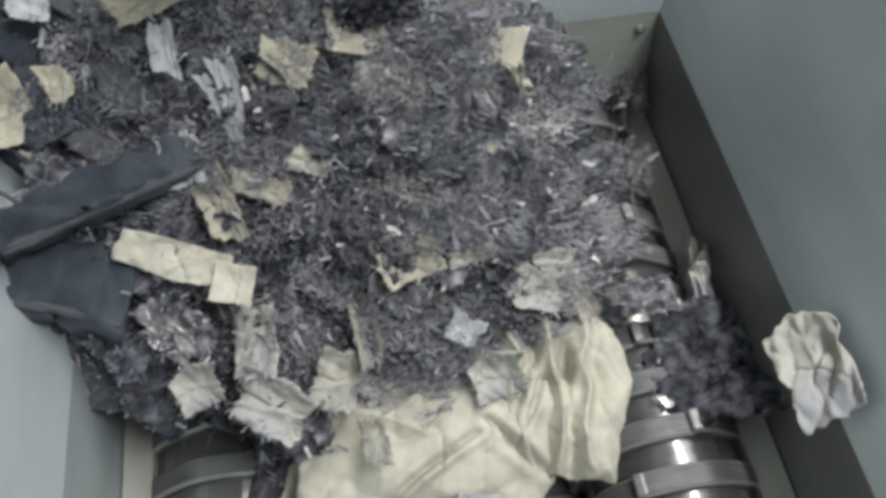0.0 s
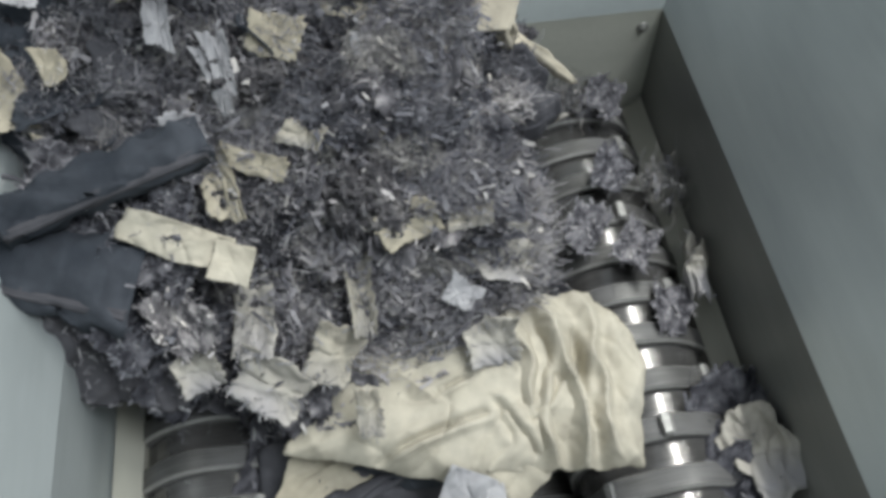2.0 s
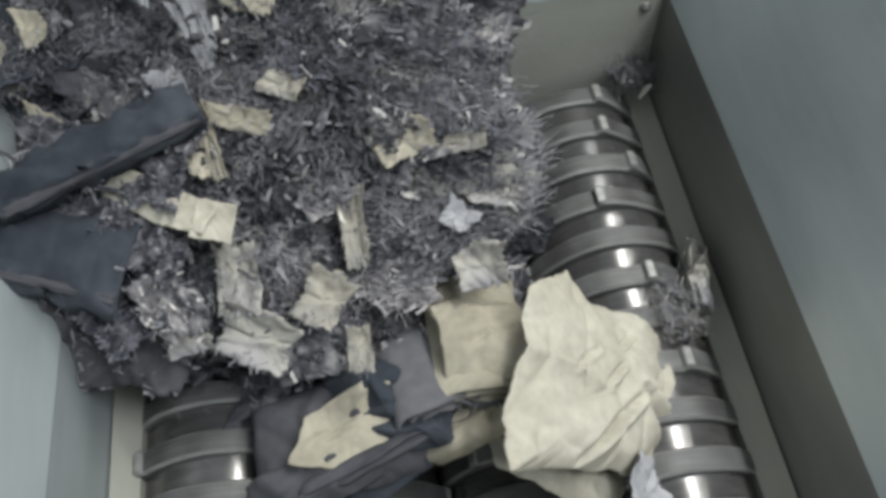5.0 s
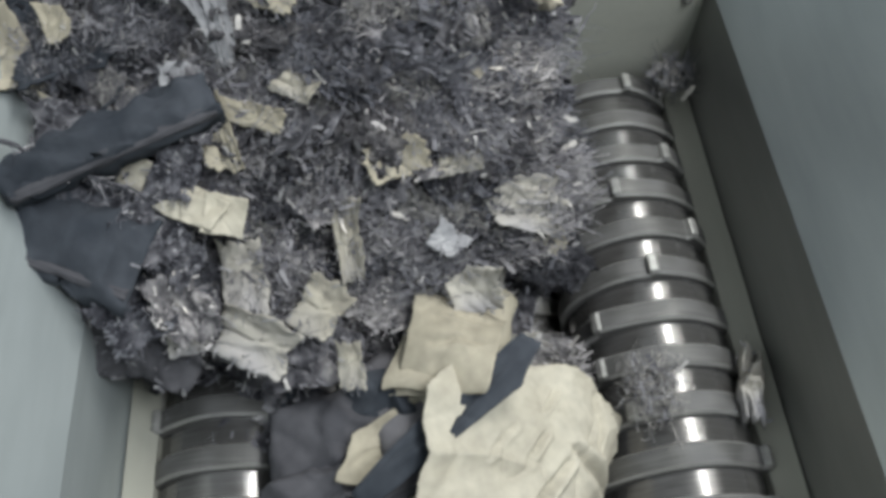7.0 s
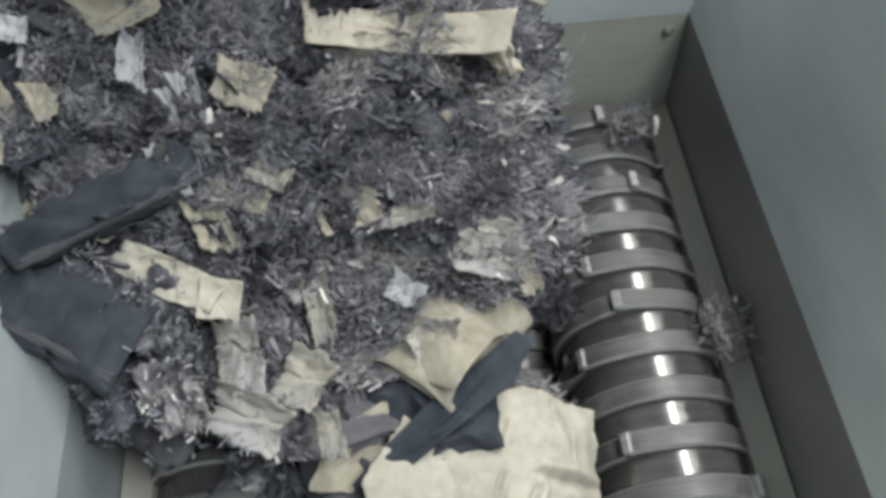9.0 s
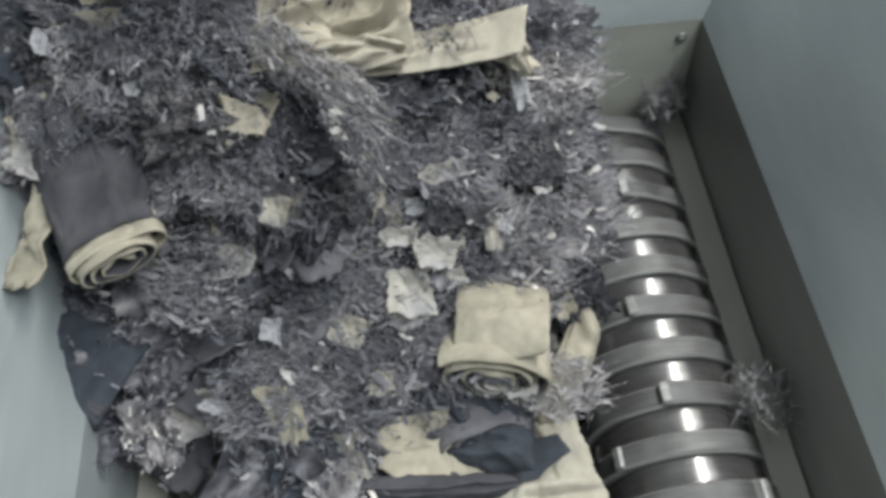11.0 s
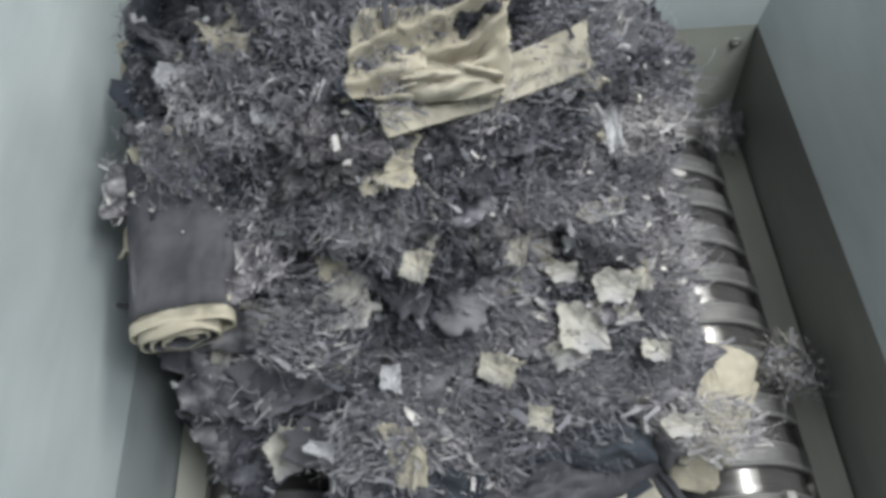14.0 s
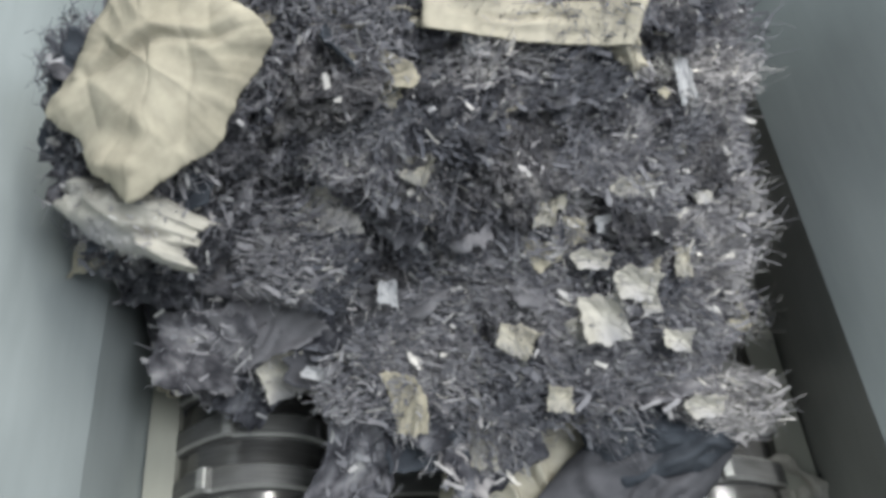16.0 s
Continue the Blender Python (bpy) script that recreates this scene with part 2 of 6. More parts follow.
def ring_mesh(radius, length, mat, name, count=64):
    verts = [(math.cos(2 * math.pi * i / count) * radius, y, math.sin(2 * math.pi * i / count) * radius) for y in (-length / 2, length / 2) for i in range(count)]
    verts += verts
    faces = [(i, count + i, count + (i + 1) % count, (i + 1) % count) for i in range(count)]
    faces += [tuple(range(2 * count, 3 * count)), tuple(range(3 * count, 4 * count))[::-1]]
    me = raw_mesh(name, verts, faces, (mat,))
    me.polygons.foreach_set("use_smooth", [True] * count + [False] * 2)
    return me


HOOKS = ((0.3, 2.5, 4.5), (0.0, 3.1), (1.2, 3.4, 5.3))
DISCS = [disc_mesh(h) for h in HOOKS]


def tooth_mesh():
    """The hard-faced tip of a hook, standing at angle zero."""
    bm = bmesh.new()
    box(bm, R_DISC - 0.012, R_DISC + 0.0145, -PITCH * 0.22, PITCH * 0.22, -0.016, 0.003)
    bmesh.ops.bevel(bm, geom=bm.edges[:], offset=0.003, segments=1, affect="EDGES")
    return mesh_of("tooth", bm, EDGE, smooth=False)


TOOTH_MESH = tooth_mesh()
SPACER_MESH = ring_mesh(R_SPACER, PITCH * 0.5 + 0.002, SPACER, "spacer_ring")
AXLE_MESH = ring_mesh(0.06, 1.33, PLATE, "axle", 24)


def cutter_shaft(first_edge, label, twist):
    shaft = tagged(new("cutter_shaft"), label, "cutter shaft", "cutter shafts of the shredder")
    shaft.empty_display_size = 0.1
    ob = new("axle", AXLE_MESH)
    ob.parent, ob.location = shaft, (0, -0.68, 0)
    for k in range(15):
        y = first_edge + PITCH * 0.25 - PITCH * k
        if y < -1.31 or y > -0.02:
            continue
        d = new("cutter_disc", DISCS[k % 3])
        d.parent, d.location, d.rotation_euler = shaft, (0, y, 0), (0, twist * k, 0 if twist > 0 else math.pi)
        for h in HOOKS[k % 3]:
            tip = new("tooth", TOOTH_MESH)
            tip.parent, tip.rotation_euler = d, (0, -(h + 0.50), 0)
            tagged(tip, "bright worn tooth tip")
        if y - PITCH * 0.5 > -1.33:
            s = new("spacer_ring", SPACER_MESH)
            s.parent, s.location = shaft, (0, y - PITCH * 0.5, 0)
            tagged(s, "dark polished spacer ring")
    return shaft


X_OUT, Z_OUT, X_IN, Z_IN = 0.402, -0.145, 0.160, -0.350
SHAFTS = []
for sx, z, edge in ((X_OUT, Z_OUT, -0.088), (-X_OUT, Z_OUT, -0.026), (X_IN, Z_IN, -0.042), (-X_IN, Z_IN, -0.088)):
    sh = cutter_shaft(edge, "steel shaft of hooked cutter discs and polished spacers", 0.55 if sx > 0 else -0.55)
    SHAFTS.append((sh, sx, z))


def comb(side, first):
    """The ledge along the side plate, with a finger reaching into each spacer gap."""
    thing = tagged(new("stripper_comb"), "dusty pale steel ledge with stripper fingers along the side plate", "stripper comb", "stripper combs")
    bm = bmesh.new()
    s = side
    pts = [(s * 0.531, -0.078), (s * 0.534, -0.046), (s * (W - 0.004), -0.012), (s * (W - 0.004), -0.078)]
    lo = [bm.verts.new((px, FRONT + 0.01, pz)) for px, pz in pts]
    hi = [bm.verts.new((px, BACK - 0.01, pz)) for px, pz in pts]
    bm.faces.new(lo)
    bm.faces.new(hi[::-1])
    for i in range(4):
        j = (i + 1) % 4
        bm.faces.new((lo[j], lo[i], hi[i], hi[j]))
    bmesh.ops.recalc_face_normals(bm, faces=bm.faces)
    part("ledge", bm, LEDGE, thing)
    for k in range(13):
        y = first - PITCH * (0.5 + k) + PITCH * 0.25
        if y < FRONT + 0.06:
            break
        bm = bmesh.new()
        x0, x1 = sorted((s * 0.500, s * 0.536))
        box(bm, x0, x1, y - 0.018, y + 0.018, -0.16, -0.078)
        bmesh.ops.bevel(bm, geom=bm.edges[:], offset=0.003, segments=1, affect="EDGES")
        part("finger", bm, CUTTER, thing, "dark stripper finger")
    return thing


comb(1, -0.088)
comb(-1, -0.026)


def bolt(x, z):
    bm = bmesh.new()
    for r0, r1, y in ((0.013, 0.011, 0.004), (0.008, 0.006, 0.010)):
        m = Matrix.Translation((x, BACK - y * 0.5 - 0.001, z)) @ Matrix.Rotation(math.radians(90), 4, "X")
        bmesh.ops.create_cone(bm, cap_ends=True, segments=6 if r0 < 0.01 else 20, radius1=r0, radius2=r1, depth=y, matrix=m)
    return tagged(new("bolt", mesh_of("bolt", bm, PLATE, smooth=False)), "dark hexagon bolt with washer in the end plate", "bolt", "bolts of the end plate")


bolt(W - 0.034, 0.193)
bolt(-W + 0.034, 0.193)


# ---------------------------------------------------------------- drift of the heap
FLOW = {}
FLOW["strip"] = [(0, -0.318, -0.529), (0.5, -0.303, -0.529), (1, -0.305, -0.491), (1.5, -0.316, -0.486), (2, -0.313, -0.510), (2.5, -0.332, -0.501), (3, -0.323, -0.463), (4, -0.329, -0.459), (6.5, -0.360, -0.483), (7, -0.367, -0.512), (7.5, -0.362, -0.490), (8, -0.369, -0.525), (8.5, -0.344, -0.579), (11, -0.349, -0.527), (11.5, -0.320, -0.565), (12, -0.303, -0.601), (12.5, -0.275, -0.630), (13, -0.244, -0.612), (14, -0.256, -0.623), (14.5, -0.227, -0.596), (15, -0.281, -0.528), (15.5, -0.248, -0.542), (16, -0.219, -0.507)]
FLOW["white"] = [(0, -0.165, -0.336), (0.5, -0.148, -0.348), (1, -0.160, -0.296), (1.5, -0.174, -0.281), (2, -0.175, -0.310), (2.5, -0.211, -0.285), (3, -0.195, -0.246), (4, -0.200, -0.245), (6.5, -0.221, -0.279), (7, -0.240, -0.310), (7.5, -0.229, -0.287), (8, -0.253, -0.328), (8.5, -0.244, -0.385), (11, -0.261, -0.494), (11.5, -0.228, -0.522), (12, -0.193, -0.558), (12.5, -0.153, -0.597), (13, -0.110, -0.595), (14, -0.125, -0.602), (14.5, -0.085, -0.577), (15, -0.135, -0.501), (15.5, -0.103, -0.515), (16, -0.062, -0.488)]
FLOW["mid"] = [(0, 0.002, -0.572), (0.5, 0.017, -0.556), (1, 0.023, -0.508), (1.5, 0.018, -0.497), (2, 0.007, -0.509), (2.5, -0.011, -0.429), (3, 0.019, -0.369), (4, 0.021, -0.353), (6.5, -0.024, -0.405), (7, -0.054, -0.436), (7.5, -0.055, -0.423), (8, -0.100, -0.458), (8.5, -0.110, -0.437), (11, -0.105, -0.437), (11.5, -0.065, -0.453), (12, -0.035, -0.465), (12.5, 0.003, -0.488), (13, 0.051, -0.483), (14, 0.021, -0.525), (14.5, 0.068, -0.509), (15, 0.035, -0.447), (15.5, 0.095, -0.494), (16, 0.157, -0.512)]
FLOW["clump"] = [(0, 0.037, -0.613), (0.5, 0.054, -0.596), (1, 0.066, -0.553), (1.5, 0.061, -0.549), (2, 0.051, -0.556), (2.5, 0.026, -0.506), (3, 0.058, -0.442), (4, 0.072, -0.439), (6.5, 0.021, -0.498), (7, -0.012, -0.525), (7.5, -0.005, -0.506), (8, -0.039, -0.534), (8.5, -0.057, -0.530), (11, -0.040, -0.589), (11.5, -0.008, -0.595), (12, 0.029, -0.591), (12.5, 0.101, -0.588), (13, 0.179, -0.591), (14, 0.155, -0.658), (14.5, 0.204, -0.658), (15, 0.159, -0.628), (15.5, 0.184, -0.681), (16, 0.233, -0.712)]
FLOW["hole"] = [(0, -0.508, -0.478), (0.5, -0.487, -0.482), (1, -0.484, -0.459), (1.5, -0.488, -0.462), (2, -0.477, -0.484), (2.5, -0.488, -0.487), (3, -0.476, -0.467), (4, -0.479, -0.466), (6.5, -0.513, -0.514), (7, -0.520, -0.543), (7.5, -0.516, -0.525), (8, -0.520, -0.554), (8.5, -0.491, -0.580), (11, -0.543, -0.561), (11.5, -0.522, -0.597), (12, -0.503, -0.626), (12.5, -0.485, -0.657), (13, -0.479, -0.630), (14, -0.478, -0.630), (14.5, -0.443, -0.618), (15, -0.487, -0.569), (15.5, -0.471, -0.581), (16, -0.451, -0.559)]
FLOW["top"] = [(0, -0.141, -0.331), (0.5, -0.133, -0.323), (1, -0.147, -0.283), (1.5, -0.163, -0.257), (2, -0.164, -0.274), (2.5, -0.206, -0.259), (3, -0.198, -0.219), (4, -0.200, -0.217), (6.5, -0.206, -0.268), (7, -0.232, -0.290), (7.5, -0.221, -0.246), (8, -0.235, -0.286), (8.5, -0.228, -0.343), (11, -0.264, -0.349), (11.5, -0.249, -0.386), (12, -0.223, -0.407), (12.5, -0.188, -0.424), (13, -0.133, -0.408), (14, -0.158, -0.402), (14.5, -0.126, -0.347), (15, -0.193, -0.317), (15.5, -0.187, -0.377), (16, -0.159, -0.432)]
FLOW["right"] = [(0, 0.247, -0.381), (0.5, 0.260, -0.372), (1, 0.237, -0.316), (1.5, 0.219, -0.322), (2, 0.204, -0.329), (2.5, 0.179, -0.270), (3, 0.203, -0.207), (4, 0.208, -0.205), (6.5, 0.187, -0.322), (7, 0.162, -0.357), (7.5, 0.161, -0.353), (8, 0.114, -0.384), (8.5, 0.155, -0.351), (11, 0.283, -0.330), (11.5, 0.301, -0.361), (12, 0.322, -0.376), (12.5, 0.319, -0.389), (13, 0.336, -0.389), (14, 0.278, -0.427), (14.5, 0.335, -0.418), (15, 0.339, -0.348), (15.5, 0.406, -0.380), (16, 0.487, -0.397)]
FLOW["left"] = [(0, -0.568, -0.163), (0.5, -0.559, -0.178), (1, -0.577, -0.137), (1.5, -0.587, -0.132), (2, -0.582, -0.166), (2.5, -0.612, -0.149), (3, -0.615, -0.122), (4, -0.614, -0.107), (6.5, -0.603, -0.203), (7, -0.625, -0.223), (7.5, -0.623, -0.164), (8, -0.627, -0.200), (8.5, -0.625, -0.237), (11, -0.569, -0.287), (11.5, -0.554, -0.338), (12, -0.530, -0.368), (12.5, -0.518, -0.403), (13, -0.456, -0.393), (14, -0.468, -0.394), (14.5, -0.463, -0.377), (15, -0.513, -0.386), (15.5, -0.536, -0.482), (16, -0.513, -0.548)]

TIMES = [r[0] for r in FLOW["strip"]]
HOME = 8  # the row at which homes are given (6.5 s)


def drift(x, y):
    """Where a point of the heap, at home at (x, y), has moved at each time."""
    out, weights = [], {}
    for k, rows in FLOW.items():
        d2 = (rows[HOME][1] - x) ** 2 + (rows[HOME][2] - y) ** 2
        weights[k] = 1.0 / (d2 + 0.004) ** 1.5
    total = sum(weights.values())
    for i, t in enumerate(TIMES):
        dx = sum(w * (FLOW[k][i][1] - FLOW[k][HOME][1]) for k, w in weights.items()) / total
        dy = sum(w * (FLOW[k][i][2] - FLOW[k][HOME][2]) for k, w in weights.items()) / total
        out.append((t, dx, dy))
    return out


def smooth(v):
    v = min(max(v, 0.0), 1.0)
    return v * v * (3 - 2 * v)


def heap_height(x, y):
    h = 0.10 + 0.44 * smooth((y + 0.72) / 0.60)
    h *= 1 - 0.60 * smooth((x - 0.02) / 0.34)
    return h - 0.06 * smooth((-x - 0.5) / 0.2)


def slump(x, y, t):
    """How far the front of the heap is drawn back and down as the cutters clear it."""
    f = smooth((t - 9.0) / 3.5) * smooth((-0.36 - y) / 0.14) * smooth((-0.08 - x) / 0.15)
    return 0.11 * f, 0.07 * f


def swell(y, t):
    """How far the heap is lifted late, to meet cloths placed to fit the camera's view."""
    return 0.06 * smooth((t - 8.5) / 2.3) * smooth((y + 0.78) / 0.35)


EDGE_LINE = ((0, 0.345), (1, 0.27), (2, 0.205), (3, 0.18), (4, 0.185), (6.5, 0.235), (7.5, 0.245), (8.5, 0.25), (11, 0.265), (12.5, 0.275), (13.5, 0.29), (15, 0.30), (15.5, 0.37), (16, 0.47))


WEST_LINE = ((0, -0.90), (8.5, -0.90), (11, -0.67), (12.5, -0.55), (13.5, -0.56), (14.5, -0.51), (15, -0.55), (16, -0.57))


def held(x, y, t):
    """Keeps the heap between two side lines set to fit its outline in the camera's view."""
    lim = EDGE_LINE[-1][1]
    for (t0, a), (t1, b) in zip(EDGE_LINE, EDGE_LINE[1:]):
        if t <= t1:
            lim = a + (b - a) * (t - t0) / (t1 - t0)
            break
    lim += 0.30 * (1 - smooth((y + 0.76) / 0.10)) - 0.035 - 0.05 * smooth((y + 0.40) / 0.25)
    knee = 0.09
    low = WEST_LINE[-1][1]
    for (t0, a), (t1, b) in zip(WEST_LINE, WEST_LINE[1:]):
        if t <= t1:
            low = a + (b - a) * (t - t0) / (t1 - t0)
            break
    low += 0.045
    if x < low + knee:
        return low + knee * math.exp((x - low - knee) / knee)
    if x <= lim - knee:
        return x
    return lim - knee * math.exp(-(x - lim + knee) / knee)


# ---------------------------------------------------------------- shredded denim
def ribbon(verts, faces, slots, slot, origin, heading, up, length, width, curl, segs, rng, ragged=0.0, hug=0.0):
    """A bent strip of cloth or thread, added to lists of vertices and faces."""
    p, d, side = origin.copy(), heading.normalized(), heading.cross(up)
    if side.length < 1e-4:
        side = Vector((1, 0, 0))
    side.normalize()
    base = len(verts)
    axis = (side + Vector((rng.uniform(-.6, .6), rng.uniform(-.6, .6), rng.uniform(-.6, .6)))).normalized()
    for k in range(segs + 1):
        w = width * (1 - 0.5 * ragged * rng.random())
        verts.append(tuple(p - side * w * 0.5))
        verts.append(tuple(p + side * w * 0.5))
        turn = Matrix.Rotation(curl / segs + rng.uniform(-.5, .5), 3, axis)
        d = (turn @ d).normalized()
        out = p.normalized()
        d = (d - out * d.dot(out) * hug).normalized()
        side = d.cross(out + up * 0.3).normalized() if hug else (turn @ side).normalized()
        p = p + d * (length / segs)
    for k in range(segs):
        a = base + 2 * k
        faces.append((a, a + 1, a + 3, a + 2))
        slots.append(slot)


def clump_mesh(seed, scraps, threads, mats=None, long=1.0):
    """A clod of matted lint with scraps and threads sticking out, about 1 unit in radius."""
    rng = random.Random(seed)
    bm = bmesh.new()
    bmesh.ops.create_icosphere(bm, subdivisions=5, radius=1.0)
    off = Vector((seed * 3.1, seed * 1.7, 0))
    for v in bm.verts:
        c = v.co.normalized()
        n1 = noise.fractal(c * 1.6 + off, 1.0, 2.0, 3)
        n2 = noise.fractal(c * 6.0 + off, 0.7, 2.1, 4)
        n3 = noise.fractal(c * 17.0 + off, 0.6, 2.1, 3)
        v.co = c * (0.90 + 0.34 * n1 + 0.24 * n2 + 0.075 * n3)
        v.co.z *= 0.75
    verts = [tuple(v.co) for v in bm.verts]
    faces = [tuple(v.index for v in f.verts) for f in bm.faces]
    nrm = [v.normal.copy() for v in bm.verts]
    pos = [v.co.copy() for v in bm.verts]
    bm.free()
    slots = [0] * len(faces)
    top = [i for i, p in enumerate(pos) if p.z > -0.35]
    for _ in range(scraps):
        i = rng.choice(top)
        tang = Vector((rng.gauss(0, 1), rng.gauss(0, 1), rng.gauss(0, .7)))
        tang = (tang - nrm[i] * tang.dot(nrm[i]) * 0.75).normalized()
        big = rng.random() ** 2.5
        ribbon(verts, faces, slots, 1, pos[i] * rng.uniform(0.96, 1.10), tang, nrm[i], 0.10 + 0.34 * big, 0.04 + 0.10 * rng.random(), rng.uniform(-2.6, 2.6), 3, rng, 1.2, rng.choice((0.0, 0.0, 0.6, 0.9)))
    for _ in range(threads):
        i = rng.choice(top)
        tang = Vector((rng.gauss(0, 1), rng.gauss(0, 1), rng.gauss(0, .6)))
        tang = (tang - nrm[i] * tang.dot(nrm[i]) * 0.55).normalized()
        ribbon(verts, faces, slots, 2, pos[i] * rng.uniform(0.98, 1.12), tang, nrm[i], rng.uniform(0.2, 1.1) * long, rng.uniform(0.004, 0.010), rng.uniform(-5, 5), 6, rng, 0.0, rng.choice((0.0, 0.7, 0.9, 1.0)))
    return raw_mesh("shredded_denim_clump", verts, faces, mats or (CORE, SHRED, THREAD), slots)


CLUMPS = [clump_mesh(s, 75, 170) for s in range(1, 8)]
MOVES = []


# deep hollows between the clumps, at the home time
KEEP_CLEAR = [(-0.33, -0.30, 0.034), (-0.10, -0.22, 0.036), (0.07, -0.31, 0.034), (-0.50, -0.33, 0.036), (-0.20, -0.44, 0.026), (-0.01, -0.48, 0.026), (-0.41, -0.53, 0.030), (-0.25, -0.19, 0.034), (-0.08, -0.36, 0.026), (0.0, -0.17, 0.030), (-0.58, -0.24, 0.036)]


def in_pocket(x, y, more=0.0):
    return any((x - a) ** 2 + (y - b) ** 2 < (q + more) ** 2 for a, b, q in KEEP_CLEAR)


def scatter_heap():
    rng = random.Random(11)
    spots = []
    tries = 0
    while len(spots) < 210 and tries < 20000:
        tries += 1
        x, y = rng.uniform(-0.70, 0.30), rng.uniform(-0.66, -0.10)
        front = -0.605 + (0.35 if x < -0.2 else 0.75) * (x + 0.20) ** 2
        if y < front or x > 0.215 - 0.10 * smooth((y + 0.3) / 0.25):
            continue
        if in_pocket(x, y, 0.006):
            continue
        if all((x - a) ** 2 + (y - b) ** 2 > 0.047 ** 2 for a, b in spots):
            spots.append((x, y))
    for n, (x, y) in enumerate(spots):
        for layer in (0, 1):
            if layer and n % 3:
                continue
            r = rng.uniform(0.042, 0.092) if not layer else rng.uniform(0.10, 0.13)
            z = heap_height(x, y) - r * 0.35 - 0.09 * layer + rng.uniform(-0.07, 0.055)
            if abs(x) + r > W + max(0, z - H) * 0.42:
                x0 = math.copysign(W + max(0, z - H) * 0.42 - r, x)
            else:
                x0 = x
            ob = new("shredded_denim_clump", rng.choice(CLUMPS))
            tagged(ob, "fuzzy clump of shredded blue-grey denim, threads and pale scraps", "textile shreds", "heap of shredded denim", "stuff")
            ob.scale = (r, r * rng.uniform(0.85, 1.15), r * rng.uniform(0.8, 1.05))
            spin, tip = rng.uniform(0, 360), [rng.uniform(-25, 25) for _ in range(2)]
            wob = [rng.uniform(-9, 9) for _ in range(3)]
            rows = []
            for t, dx, dy in drift(x, y):
                s = math.sin(t * 0.45 + n)
                back, down = slump(x, y, t)
                rows.append((t, pose(held(x0 + dx, y + dy, t), min(y + dy + back, -0.05 - r * 0.5), z - down + swell(y + dy, t), tip[0] + wob[0] * s, tip[1] + wob[1] * s, spin + wob[2] * s)))
            MOVES.append((ob, rows))


scatter_heap()

# Rows of time, place and spin, set along camera rays to fit its view.
TRACK = {}
# A sixth value leans the cloth to narrow it in the camera's view.
TRACK["cream_r"] = [(0, -0.02, -0.815, 0.17, 52), (0.5, -0.004, -0.808, 0.17, 50), (1, -0.01, -0.755, 0.17, 42), (1.5, -0.012, -0.768, 0.17, 40), (2, 0.01, -0.775, 0.17, 38), (2.5, 0.13, -0.735, 0.18, 34), (3, 0.28, -0.7, 0.15, 30), (3.5, 0.325, -0.745, 0.14, 48, 38), (4, 0.345, -0.765, 0.14, 58, 48), (6.5, 0.135, -0.91, 0.1, 72, 42), (7, 0.115, -0.93, 0.1, 76, 40), (7.5, 0.115, -0.915, 0.1, 80, 36), (8, 0.1, -0.93, 0.1, 85, 34), (8.5, 0.09, -0.925, 0.1, 88, 30), (11, 0.043, -0.945, 0.03, 100), (12.5, 0.054, -0.969, 0.03, 100), (14, 0.077, -0.9, 0.03, 100), (16, 0.143, -0.95, 0.04, 110)]
TRACK["cream_l"] = [(0, 0.155, -0.765, 0.19, -10), (0.5, 0.165, -0.758, 0.19, -10), (1, 0.175, -0.725, 0.19, -6), (1.5, 0.180, -0.745, 0.19, -2), (2, 0.190, -0.765, 0.18, 0), (2.5, 0.245, -0.770, 0.15, 8), (3, 0.300, -0.735, 0.07, 30), (3.5, 0.310, -0.750, 0.05, 60), (4, 0.316, -0.755, 0.04, 70), (6.5, 0.020, -0.931, 0.05, 30), (7, 0.008, -0.953, 0.05, 30), (7.5, 0.010, -0.929, 0.05, 30), (8.5, -0.012, -0.913, 0.05, 30), (11, -0.047, -0.924, 0.02, 20), (12.5, -0.009, -0.940, 0.02, 10), (14, 0.031, -0.897, 0.03, 10), (16, 0.097, -0.952, 0.03, 10)]
TRACK["roll"] = [(0, 0.074, -0.688, 0.03, 0), (2, 0.087, -0.663, 0.03, 0), (3, 0.054, -0.676, 0.08, 0), (4, 0.077, -0.663, 0.08, 0), (6.5, 0.040, -0.718, 0.13, -8), (7, -0.010, -0.729, 0.13, -20), (7.5, 0.016, -0.694, 0.13, -40), (8, -0.007, -0.688, 0.13, -45), (8.5, 0.007, -0.666, 0.13, -45), (11, 0.071, -0.638, 0.21, -12), (11.5, 0.095, -0.661, 0.21, -8), (12, 0.115, -0.641, 0.2, -5), (12.5, 0.183, -0.632, 0.19, 0), (13, 0.270, -0.633, 0.17, 25), (13.5, 0.348, -0.671, 0.09, 50), (14, 0.312, -0.707, 0.02, 60), (15, 0.312, -0.756, -0.12, 70), (16, 0.366, -0.742, -0.25, 80)]
